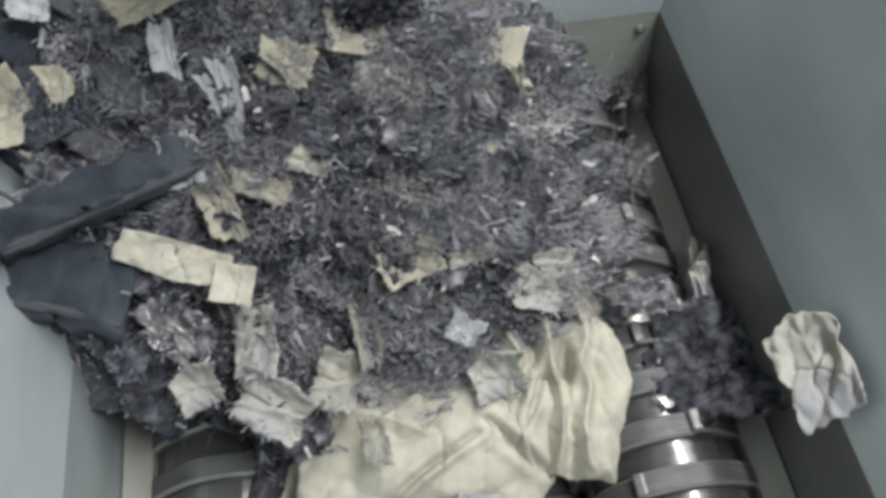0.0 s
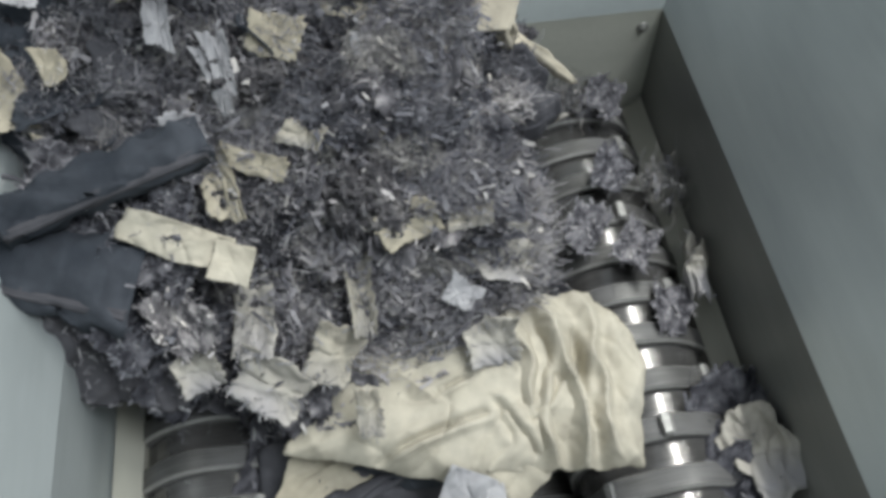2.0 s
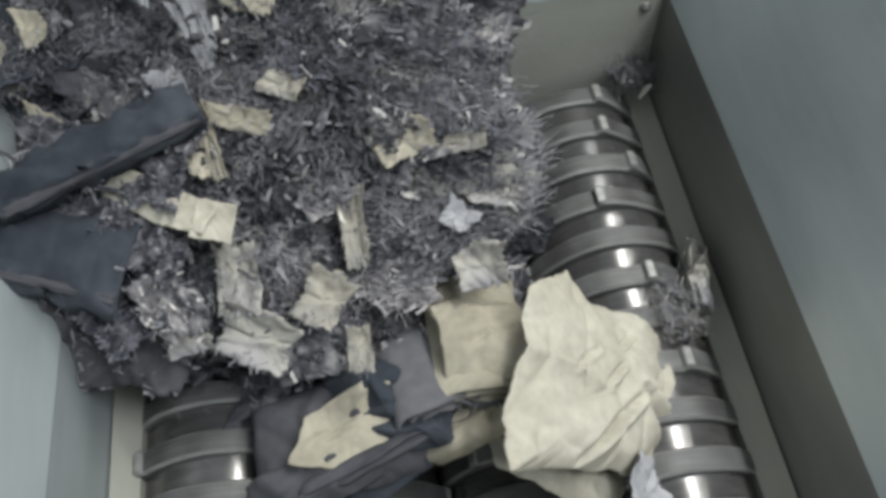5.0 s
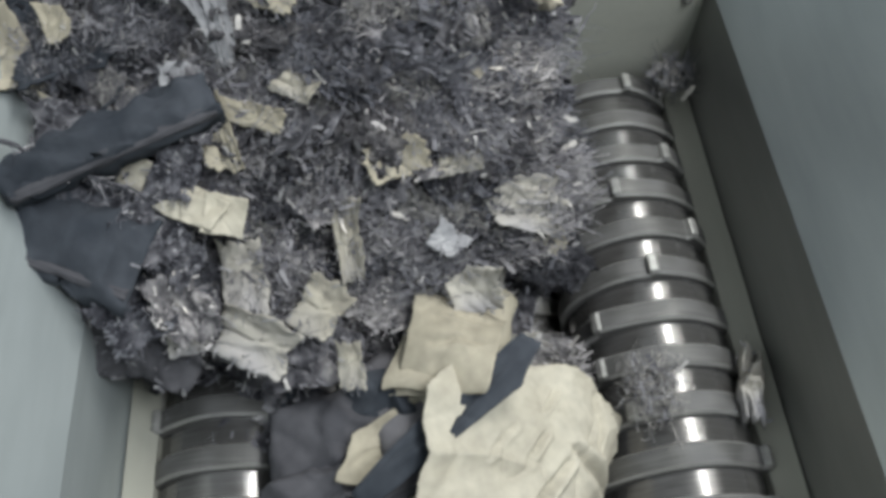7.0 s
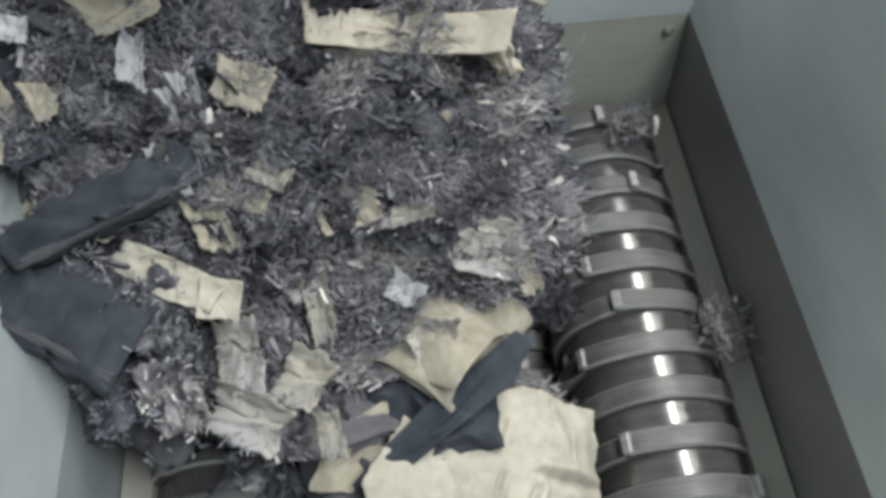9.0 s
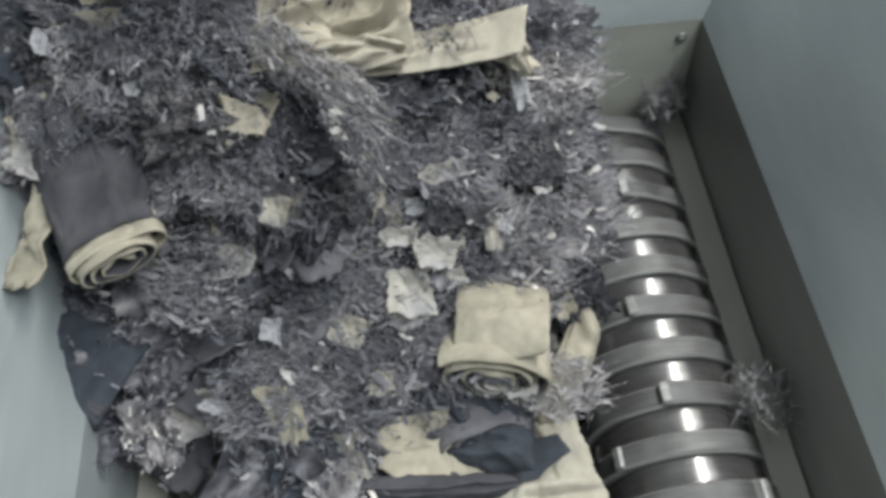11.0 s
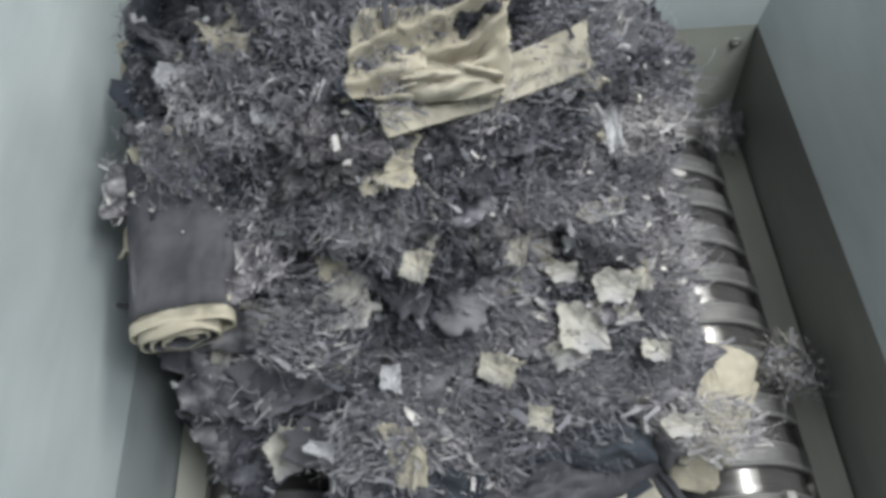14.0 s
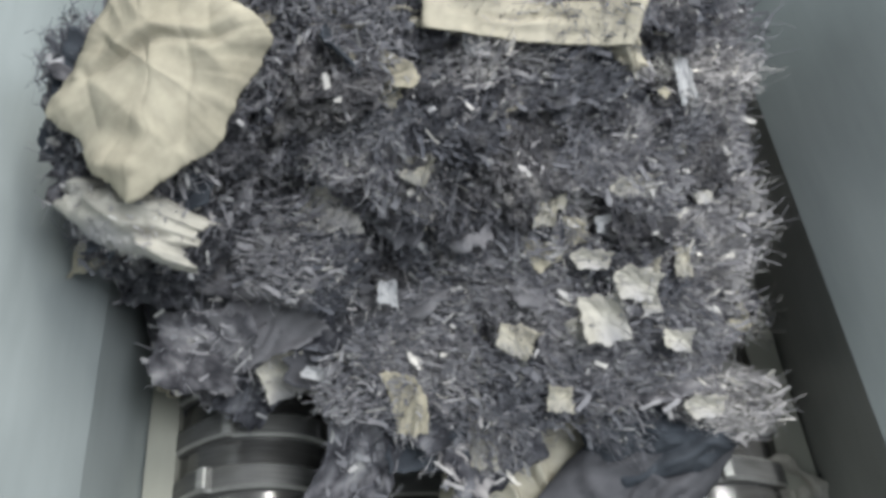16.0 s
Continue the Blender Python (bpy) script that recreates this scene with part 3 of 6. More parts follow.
TRACK["fold"] = [(0, -0.157, -0.815, 0.02, 0), (2, -0.143, -0.813, 0.04, 0), (3, -0.119, -0.803, 0.07, 0), (4, -0.126, -0.785, 0.07, 0), (6.5, -0.155, -0.834, 0.1, 0), (7, -0.141, -0.863, 0.1, 0), (7.5, -0.121, -0.836, 0.1, 5), (8.5, -0.085, -0.809, 0.11, 10), (11, -0.052, -0.815, 0.12, 0), (12, -0.018, -0.844, 0.12, 0), (12.5, 0.016, -0.832, 0.12, 0), (13, 0.066, -0.8, 0.13, 5), (13.5, 0.102, -0.795, 0.13, 10), (14, 0.07, -0.837, 0.13, 10), (14.5, 0.119, -0.857, 0.13, 10), (15, 0.148, -0.843, 0.13, 15), (15.5, 0.195, -0.885, 0.12, 20), (16, 0.256, -0.928, 0.11, 30)]
TRACK["flap"] = [(0, -0.191, -0.799, 0.05, 20), (2, -0.178, -0.809, 0.07, 20), (3, -0.162, -0.802, 0.11, 20), (4, -0.168, -0.784, 0.11, 20), (6.5, -0.091, -0.855, 0.135, 15), (7, -0.095, -0.881, 0.135, 20), (7.5, -0.092, -0.854, 0.135, 25), (8.5, -0.129, -0.815, 0.135, 25), (11, -0.051, -0.819, 0.155, -5), (11.5, -0.051, -0.84, 0.155, -8), (12, -0.009, -0.844, 0.155, -8), (12.5, 0.032, -0.847, 0.155, -5), (13, 0.109, -0.812, 0.15, -20), (13.5, 0.155, -0.831, 0.09, -45), (14, 0.285, -0.777, 0.04, -60), (15, 0.308, -0.877, -0.05, -60), (16, 0.346, -0.851, -0.2, -60)]
TRACK["flap_b"] = [(0, 0.034, -0.796, 0.02, 20), (2, 0.045, -0.787, 0.03, 20), (3, 0.080, -0.810, 0.09, 20), (4, 0.083, -0.794, 0.1, 20), (6.5, -0.018, -0.856, 0.09, 30), (7, -0.032, -0.879, 0.09, 35), (7.5, -0.028, -0.844, 0.09, 35), (8.5, -0.028, -0.810, 0.09, 35), (11, 0.183, -0.683, 0.13, 60), (12, 0.191, -0.710, 0.1, 60), (13, 0.200, -0.679, 0, 60), (16, 0.260, -0.655, -0.2, 60)]
TRACK["dark_flap"] = [(0, 0.178, -0.336, 0.42, -20), (0.5, 0.176, -0.331, 0.42, -20), (1, 0.182, -0.290, 0.42, -25), (1.5, 0.188, -0.287, 0.42, -25), (2, 0.199, -0.313, 0.42, -28), (2.5, 0.174, -0.271, 0.42, -28), (3, 0.202, -0.239, 0.42, -28), (3.5, 0.195, -0.246, 0.42, -28), (4, 0.162, -0.159, 0.42, -20), (6.5, 0.165, -0.093, 0.33, -10), (8.5, 0.179, -0.051, 0.33, -10), (11, 0.162, -0.073, 0.3, 0), (12, 0.171, -0.121, 0.28, 0), (14, 0.175, -0.082, 0.25, 0), (16, 0.303, -0.320, 0.45, -20)]
TRACK["swirl"] = [(0, 0.012, -0.750, 0.02, 0), (2, 0.020, -0.758, 0.02, 0), (2.5, 0.014, -0.783, 0.05, 0), (3, 0.036, -0.726, 0.1, 0), (3.5, 0.042, -0.721, 0.1, 0), (4, 0.039, -0.710, 0.1, 0), (6.5, -0.085, -0.784, 0.1, 5), (7, -0.081, -0.801, 0.1, 10), (7.5, -0.162, -0.775, 0.1, 10), (8, -0.186, -0.788, 0.1, 0), (8.5, -0.173, -0.737, 0.1, 0), (11, 0.022, -0.739, 0.12, 0), (11.5, 0.041, -0.762, 0.12, 0), (12, 0.094, -0.764, 0.12, 0), (12.5, 0.166, -0.756, 0.11, 0), (13, 0.266, -0.688, 0.1, 20), (13.5, 0.269, -0.681, 0.08, 20), (14, 0.274, -0.735, 0.04, 30), (15, 0.283, -0.798, -0.12, 30), (16, 0.323, -0.804, -0.2, 30)]
TRACK["leg_a"] = [(0, -0.614, -0.518, 0.34, -16), (0.5, -0.597, -0.529, 0.34, -16), (1, -0.602, -0.505, 0.34, -16), (1.5, -0.608, -0.500, 0.34, -16), (2, -0.598, -0.529, 0.34, -16), (2.5, -0.602, -0.542, 0.34, -16), (3, -0.595, -0.527, 0.34, -16), (4, -0.596, -0.524, 0.34, -16), (6.5, -0.623, -0.556, 0.34, -20), (7, -0.622, -0.586, 0.34, -20), (7.5, -0.618, -0.560, 0.34, -22), (8, -0.621, -0.584, 0.34, -24), (8.5, -0.590, -0.618, 0.35, -28), (11, -0.661, -0.617, 0.27, -32), (12, -0.691, -0.647, 0.18, -30), (13, -0.717, -0.599, 0.08, -25), (14, -0.742, -0.559, 0.01, -25), (16, -0.692, -0.585, -0.04, -25)]
TRACK["leg_u"] = [(0, -0.527, -0.464, 0.39, 21), (0.5, -0.517, -0.474, 0.39, 21), (1, -0.527, -0.45, 0.39, 21), (1.5, -0.523, -0.44, 0.39, 21), (2, -0.515, -0.465, 0.39, 21), (2.5, -0.533, -0.465, 0.39, 21), (3, -0.522, -0.45, 0.39, 21), (4, -0.517, -0.45, 0.39, 23), (6.5, -0.535, -0.485, 0.39, 25), (7, -0.547, -0.509, 0.39, 25), (7.5, -0.542, -0.482, 0.39, 25), (8, -0.549, -0.502, 0.39, 25), (8.5, -0.521, -0.531, 0.39, 25), (11, -0.517, -0.456, 0.29, 33), (12, -0.472, -0.51, 0.22, 33), (13, -0.476, -0.517, 0.17, 33), (16, -0.445, -0.484, 0.07, 33)]
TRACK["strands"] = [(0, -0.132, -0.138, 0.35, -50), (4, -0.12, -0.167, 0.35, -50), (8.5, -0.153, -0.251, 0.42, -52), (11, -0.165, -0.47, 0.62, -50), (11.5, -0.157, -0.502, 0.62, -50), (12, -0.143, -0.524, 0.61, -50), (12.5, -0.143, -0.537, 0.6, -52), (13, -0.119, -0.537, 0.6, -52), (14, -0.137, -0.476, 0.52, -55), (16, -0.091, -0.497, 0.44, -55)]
TRACK["leg_b"] = [(0, -0.643, -0.194, 0.33, -80), (2, -0.633, -0.229, 0.33, -80), (4, -0.64, -0.188, 0.33, -80), (6.5, -0.661, -0.324, 0.33, -80), (8.5, -0.621, -0.304, 0.36, -80), (11, -0.528, -0.47, 0.46, -70), (11.5, -0.509, -0.511, 0.455, -70), (12, -0.479, -0.561, 0.44, -75), (12.5, -0.467, -0.591, 0.44, -78), (13, -0.455, -0.567, 0.44, -82), (13.5, -0.451, -0.593, 0.44, -84), (14, -0.463, -0.59, 0.435, -86), (14.5, -0.44, -0.621, 0.43, -84), (15, -0.489, -0.614, 0.39, -82), (15.5, -0.509, -0.614, 0.33, -80), (16, -0.493, -0.542, 0.1, -80)]
TRACK["edge_b"] = [(0, -0.635, -0.083, 0.4, 80), (4, -0.622, -0.095, 0.4, 80), (8.5, -0.641, -0.182, 0.4, 80), (11, -0.584, -0.436, 0.5, 70), (11.5, -0.57, -0.481, 0.5, 70), (12, -0.537, -0.548, 0.48, 75), (12.5, -0.524, -0.591, 0.48, 78), (13, -0.523, -0.508, 0.5, 80), (13.5, -0.527, -0.464, 0.5, 82), (14, -0.529, -0.392, 0.48, 84), (14.5, -0.523, -0.311, 0.44, 84), (15, -0.59, -0.286, 0.42, 84), (15.5, -0.597, -0.34, 0.44, 84), (16, -0.567, -0.416, 0.4, 80)]
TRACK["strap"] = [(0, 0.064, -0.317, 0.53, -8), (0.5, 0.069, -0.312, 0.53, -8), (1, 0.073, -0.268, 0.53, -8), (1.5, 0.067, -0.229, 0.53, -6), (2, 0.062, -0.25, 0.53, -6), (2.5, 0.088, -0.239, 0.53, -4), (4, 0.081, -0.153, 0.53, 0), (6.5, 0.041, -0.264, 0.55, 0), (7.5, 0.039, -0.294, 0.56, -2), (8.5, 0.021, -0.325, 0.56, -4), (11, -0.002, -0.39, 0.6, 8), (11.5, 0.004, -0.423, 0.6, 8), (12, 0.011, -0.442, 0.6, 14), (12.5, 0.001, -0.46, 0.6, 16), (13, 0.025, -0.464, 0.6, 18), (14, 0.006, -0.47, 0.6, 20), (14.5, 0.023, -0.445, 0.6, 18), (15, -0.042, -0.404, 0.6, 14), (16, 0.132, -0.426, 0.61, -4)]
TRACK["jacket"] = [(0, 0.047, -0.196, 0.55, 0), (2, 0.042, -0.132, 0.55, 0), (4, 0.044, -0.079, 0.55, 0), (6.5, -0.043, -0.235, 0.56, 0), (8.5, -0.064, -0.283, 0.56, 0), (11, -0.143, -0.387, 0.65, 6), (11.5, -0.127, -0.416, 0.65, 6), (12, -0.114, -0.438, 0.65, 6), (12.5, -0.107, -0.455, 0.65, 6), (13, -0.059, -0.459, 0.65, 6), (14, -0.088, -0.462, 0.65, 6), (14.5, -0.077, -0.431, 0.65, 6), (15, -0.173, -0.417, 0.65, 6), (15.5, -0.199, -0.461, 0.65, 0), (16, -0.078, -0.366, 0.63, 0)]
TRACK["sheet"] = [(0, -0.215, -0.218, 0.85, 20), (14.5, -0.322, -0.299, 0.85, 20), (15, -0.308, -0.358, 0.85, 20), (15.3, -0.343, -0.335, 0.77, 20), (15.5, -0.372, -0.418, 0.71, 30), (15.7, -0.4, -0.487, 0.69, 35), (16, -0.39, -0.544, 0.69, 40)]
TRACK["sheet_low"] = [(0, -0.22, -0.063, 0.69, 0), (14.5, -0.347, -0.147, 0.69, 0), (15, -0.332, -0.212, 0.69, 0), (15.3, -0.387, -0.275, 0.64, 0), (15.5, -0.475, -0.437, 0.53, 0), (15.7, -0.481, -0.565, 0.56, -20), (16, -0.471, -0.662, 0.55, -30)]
TRACK["side_rag"] = [(0, 0.545, -0.85, 0.29, 0), (0.5, 0.540, -0.83, 0.25, 0), (1, 0.530, -0.835, 0.12, 10), (1.5, 0.530, -0.855, 0.08, 20), (2, 0.530, -0.885, 0.05, 20), (2.5, 0.530, -0.90, 0.08, 20), (3, 0.535, -0.915, 0.10, 30), (4, 0.530, -0.94, 0.0, 40), (6.5, 0.530, -1.0, -0.2, 40), (12, 0.530, -1.0, -0.2, 40), (14, 0.530, -0.93, -0.05, 40), (15, 0.530, -0.915, 0.0, 40), (16, 0.530, -0.95, -0.03, 40)]
TRACK["ledge_rag"] = [(0, 0.543, -0.519, 0.06, -12), (1, 0.538, -0.465, 0.06, -12), (2, 0.543, -0.506, 0.06, -12), (2.5, 0.548, -0.526, 0.06, -12), (4, 0.566, -0.507, 0.05, -12), (6.5, 0.510, -0.718, 0.03, -12), (7.5, 0.555, -0.829, 0, -12), (8.5, 0.558, -0.879, -0.1, -12), (16, 0.577, -0.827, -0.3, -12)]
TRACK["pull_a"] = [(0, 0.422, -0.040, 0.09, 0), (0.5, 0.424, -0.025, 0.09, 15), (1, 0.438, 0.025, 0.08, 30), (1.5, 0.449, -0.006, 0.07, 45), (2.6, 0.486, -0.078, 0.03, 70), (3.4, 0.518, 0.165, -0.2, 90), (16, 0.414, 0.296, -0.35, 90)]
TRACK["pull_b"] = [(0, 0.397, -0.277, 0.09, 0), (0.5, 0.400, -0.262, 0.09, 15), (1, 0.410, -0.221, 0.08, 30), (1.5, 0.422, -0.248, 0.07, 45), (3.2, 0.469, -0.283, 0.03, 70), (4, 0.491, -0.105, -0.2, 90), (16, 0.408, -0.001, -0.35, 90)]
TRACK["pull_c"] = [(0, 0.386, -0.445, 0.09, 0), (0.5, 0.390, -0.430, 0.09, 15), (1, 0.397, -0.394, 0.08, 30), (1.5, 0.409, -0.420, 0.07, 45), (2.6, 0.453, -0.479, 0.03, 70), (3.4, 0.487, -0.304, -0.2, 90), (16, 0.412, -0.212, -0.35, 90)]
TRACK["pull_d"] = [(0, 0.413, -0.579, 0.09, 0), (0.5, 0.418, -0.562, 0.09, 15), (1, 0.424, -0.531, 0.08, 30), (1.5, 0.436, -0.555, 0.07, 45), (2, 0.471, -0.579, 0.03, 70), (2.8, 0.524, -0.472, -0.2, 90), (16, 0.461, -0.376, -0.35, 90)]
TRACK["pull_e"] = [(0, 0.307, -0.404, 0.09, 0), (0.5, 0.311, -0.390, 0.09, 15), (1, 0.317, -0.353, 0.08, 30), (1.5, 0.329, -0.378, 0.07, 45), (3.4, 0.375, -0.412, 0.03, 70), (4.2, 0.381, -0.260, -0.2, 90), (16, 0.308, -0.168, -0.35, 90)]
TRACK["side_lint"] = [(0, 0.486, -0.712, 0.05, 0), (1, 0.513, -0.708, 0.04, 10), (1.5, 0.516, -0.759, 0.03, 20), (2, 0.534, -0.841, 0.03, 20), (3, 0.505, -0.930, 0, 30), (4, 0.547, -0.942, -0.1, 40), (16, 0.481, -0.937, -0.1, 40)]
TRACK["lint_a"] = [(0, 0.627, -0.028, 0.04, 0), (1, 0.574, -0.028, 0.03, 0), (2, 0.381, -0.055, 0.05, 20), (2.5, 0.412, -0.111, 0.05, 20), (3, 0.459, -0.075, 0.05, 30), (3.5, 0.498, -0.093, 0.05, 40), (4, 0.557, -0.022, 0.03, 60), (6.5, 0.606, -0.049, 0.03, 60), (7, 0.531, -0.080, 0.04, 70), (7.5, 0.616, -0.097, 0.03, 90), (8, 0.573, -0.196, 0.03, 90), (8.5, 0.453, -0.170, 0.05, 120), (11, 0.580, 0.045, 0.04, 140), (12, 0.613, 0.040, 0.03, 140), (13, 0.580, 0.063, 0.03, 140), (14, 0.570, -0.097, 0.03, 160), (16, 0.551, -0.059, 0.03, 160)]
TRACK["lint_b"] = [(0, 0.457, -0.255, 0.05, 0), (2, 0.605, -0.297, 0.03, 0), (2.5, 0.560, -0.548, 0.02, 10), (3, 0.566, -0.566, 0.02, 10), (4, 0.548, -0.601, 0, 10), (6.5, 0.317, -0.730, 0.05, 20), (7, 0.328, -0.793, 0.05, 20), (7.5, 0.525, -0.614, 0.03, 20), (8.5, 0.575, -0.606, 0.02, 20), (11, 0.590, -0.742, 0.02, 30), (11.5, 0.578, -0.772, 0.02, 40), (12, 0.593, -0.815, 0.02, 50), (12.5, 0.586, -0.772, 0.02, 60), (13, 0.522, -0.710, 0.04, 70), (13.5, 0.503, -0.691, 0.04, 70), (14, 0.519, -0.673, 0.03, 70), (14.5, 0.570, -0.248, 0.03, 80), (15, 0.569, -0.790, 0.02, 80), (16, 0.494, -0.632, 0.05, 80)]
TRACK["band"] = [(0, -0.05, -0.8, 0.0, 30), (4, -0.03, -0.8, 0.02, 30), (5.5, 0.0, -0.8, 0.06, 30), (6.5, -0.057, -0.886, 0.17, 30), (7.5, 0.019, -0.823, 0.18, 48), (8, 0.004, -0.809, 0.18, 53), (8.5, 0.007, -0.768, 0.18, 45), (10, 0.0, -0.82, 0.1, 20), (11, 0.0, -0.84, 0.06, 10), (16, 0.15, -0.9, 0.0, 10)]
CORD_A = (-0.640, -0.495, 0.475)
CORD_MID = (-0.490, -0.530, 0.385)
CORD_C = (-0.330, -0.548, 0.305)

SCRAPS = []
SCRAPS.append((7, -0.187, -0.355, 0.426, 0.067, 0.047, -30, CREAM))
SCRAPS.append((7, -0.005, -0.422, 0.337, 0.089, 0.065, 15, BEIGE))
SCRAPS.append((7, 0.096, -0.428, 0.325, 0.071, 0.039, 5, CREAM))
SCRAPS.append((7, -0.103, -0.526, 0.244, 0.044, 0.115, 8, CREAM))
SCRAPS.append((7, -0.165, -0.613, 0.194, 0.076, 0.093, -30, CREAM))
SCRAPS.append((7, -0.115, -0.703, 0.180, 0.037, 0.075, 5, CREAM))
SCRAPS.append((7, -0.275, -0.663, 0.181, 0.123, 0.087, -35, SOILED))
SCRAPS.append((7, -0.210, -0.256, 0.527, 0.084, 0.075, -20, BEIGE))
SCRAPS.append((7, -0.253, -0.392, 0.393, 0.103, 0.043, -30, BEIGE))
SCRAPS.append((7, -0.316, -0.415, 0.375, 0.056, 0.108, 10, BEIGE))
SCRAPS.append((7, -0.303, -0.300, 0.485, 0.034, 0.102, 10, PALE))
SCRAPS.append((7, 0.265, -0.471, 0.200, 0.041, 0.099, 15, BEIGE))
SCRAPS.append((7, -0.461, -0.505, 0.265, 0.033, 0.050, 0, CREAM))
SCRAPS.append((7, -0.357, -0.362, 0.425, 0.066, 0.065, 0, PALE))
SCRAPS.append((7, -0.384, -0.643, 0.185, 0.077, 0.067, 10, SOILED))
SCRAPS.append((7, -0.292, -0.572, 0.223, 0.067, 0.121, 0, SOILED))
SCRAPS.append((7, 0.106, -0.595, 0.192, 0.091, 0.066, 0, SOILED))
SCRAPS.append((7, -0.374, -0.225, 0.550, 0.038, 0.077, 0, PALE))
SCRAPS.append((7, 0.224, -0.428, 0.252, 0.070, 0.046, 0, SOILED))
SCRAPS.append((7, 0.070, -0.519, 0.243, 0.057, 0.044, -30, PALE))
SCRAPS.append((7, -0.551, -0.245, 0.495, 0.040, 0.057, 0, BEIGE))
SCRAPS.append((2, -0.367, -0.210, 0.586, 0.104, 0.054, 0, BEIGE))
SCRAPS.append((2, -0.256, -0.337, 0.502, 0.036, 0.094, 10, PALE))
SCRAPS.append((2, -0.557, -0.165, 0.559, 0.060, 0.040, 0, PALE))
SCRAPS.append((2, 0.202, -0.586, 0.242, 0.104, 0.066, -10, SOILED))
SCRAPS.append((16, -0.248, -0.666, 0.321, 0.084, 0.117, 0, SOILED))
SCRAPS.append((16, -0.148, -0.668, 0.413, 0.055, 0.048, -30, CREAM))
SCRAPS.append((16, -0.192, -0.582, 0.507, 0.077, 0.061, 10, BEIGE))
SCRAPS.append((16, -0.006, -0.577, 0.364, 0.041, 0.076, -15, CREAM))
SCRAPS.append((16, 0.229, -0.448, 0.410, 0.033, 0.051, 0, PALE))
SCRAPS.append((16, -0.193, -0.762, 0.255, 0.040, 0.046, 0, PALE))
SCRAPS.append((16, 0.111, -0.597, 0.310, 0.073, 0.042, 20, PALE))
SCRAPS.append((16, 0.057, -0.581, 0.332, 0.063, 0.037, -10, SOILED))
SCRAPS.append((16, 0.133, -0.623, 0.282, 0.069, 0.038, 10, SOILED))
SCRAPS.append((16, 0.207, -0.560, 0.312, 0.056, 0.032, -20, PALE))
SCRAPS.append((16, -0.422, -0.371, 0.608, 0.062, 0.061, 20, BEIGE))
SCRAPS.append((16, -0.531, -0.386, 0.568, 0.046, 0.063, 10, CREAM))
SCRAPS.append((16, -0.348, -0.524, 0.473, 0.031, 0.070, 10, PALE))
SCRAPS.append((16, -0.288, -0.572, 0.419, 0.031, 0.070, 10, PALE))
SCRAPS.append((16, 0.248, -0.517, 0.327, 0.038, 0.065, 0, SOILED))
SCRAPS.append((16, 0.052, -0.681, 0.253, 0.073, 0.063, 20, SOILED))
SCRAPS.append((19, -0.105, -0.564, 0.527, 0.072, 0.055, -25, BEIGE))
SCRAPS.append((19, 0.172, -0.703, 0.271, 0.080, 0.103, 0, SOILED))
SCRAPS.append((19, 0.290, -0.637, 0.301, 0.027, 0.063, 0, CREAM))
SCRAPS.append((19, -0.251, -0.818, 0.189, 0.054, 0.031, -20, PALE))
SCRAPS.append((19, -0.236, -0.554, 0.394, 0.035, 0.091, 10, PALE))
SCRAPS.append((19, 0.374, -0.460, 0.313, 0.059, 0.041, 0, PALE))
SCRAPS.append((22, 0.063, -0.511, 0.455, 0.038, 0.049, 0, CREAM))
SCRAPS.append((22, 0.119, -0.581, 0.364, 0.092, 0.076, 0, CREAM))
SCRAPS.append((22, 0.066, -0.761, 0.238, 0.080, 0.051, -25, CREAM))
SCRAPS.append((22, -0.117, -0.532, 0.444, 0.076, 0.059, 20, SOILED))
SCRAPS.append((22, -0.108, -0.830, 0.184, 0.063, 0.123, 0, BEIGE))
SCRAPS.append((22, 0.128, -0.843, 0.195, 0.045, 0.051, 0, CREAM))
SCRAPS.append((22, 0.354, -0.443, 0.449, 0.033, 0.096, 10, PALE))
SCRAPS.append((22, 0.263, -0.595, 0.378, 0.079, 0.037, 10, SOILED))
SCRAPS.append((22, -0.420, -0.598, 0.326, 0.109, 0.052, 10, BEIGE))
SCRAPS.append((22, 0.250, -0.720, 0.303, 0.070, 0.061, -20, SOILED))
SCRAPS.append((22, 0.316, -0.779, 0.227, 0.055, 0.042, 0, SOILED))
SCRAPS.append((22, 0.348, -0.866, 0.168, 0.065, 0.043, 0, SOILED))
SCRAPS.append((22, 0.091, -0.381, 0.574, 0.112, 0.079, 0, SOILED))
SCRAPS.append((13, -0.537, -0.338, 0.549, 0.187, 0.172, 30, DENIM))
SCRAPS.append((13, -0.627, -0.242, 0.562, 0.149, 0.137, -20, SLATE))
SCRAPS.append((13, -0.645, -0.401, 0.448, 0.083, 0.118, 20, BEIGE))
SCRAPS.append((13, -0.582, -0.487, 0.375, 0.115, 0.066, -20, BEIGE))
SCRAPS.append((13, -0.637, -0.328, 0.515, 0.117, 0.134, 10, SLATE))
SCRAPS.append((13, -0.467, -0.281, 0.600, 0.139, 0.096, -30, SLATE))
SCRAPS.append((13, -0.455, -0.412, 0.493, 0.118, 0.126, 40, RAG))
SCRAPS.append((22, -0.446, -0.562, 0.371, 0.172, 0.125, 20, RAG))
SCRAPS.append((22, -0.333, -0.586, 0.328, 0.172, 0.114, -15, RAG))
SCRAPS.append((22, -0.221, -0.505, 0.366, 0.154, 0.114, 20, MAUVE))
SCRAPS.append((22, -0.317, -0.671, 0.260, 0.155, 0.125, 40, MAUVE))
SCRAPS.append((22, -0.421, -0.702, 0.261, 0.137, 0.116, -10, RAG))
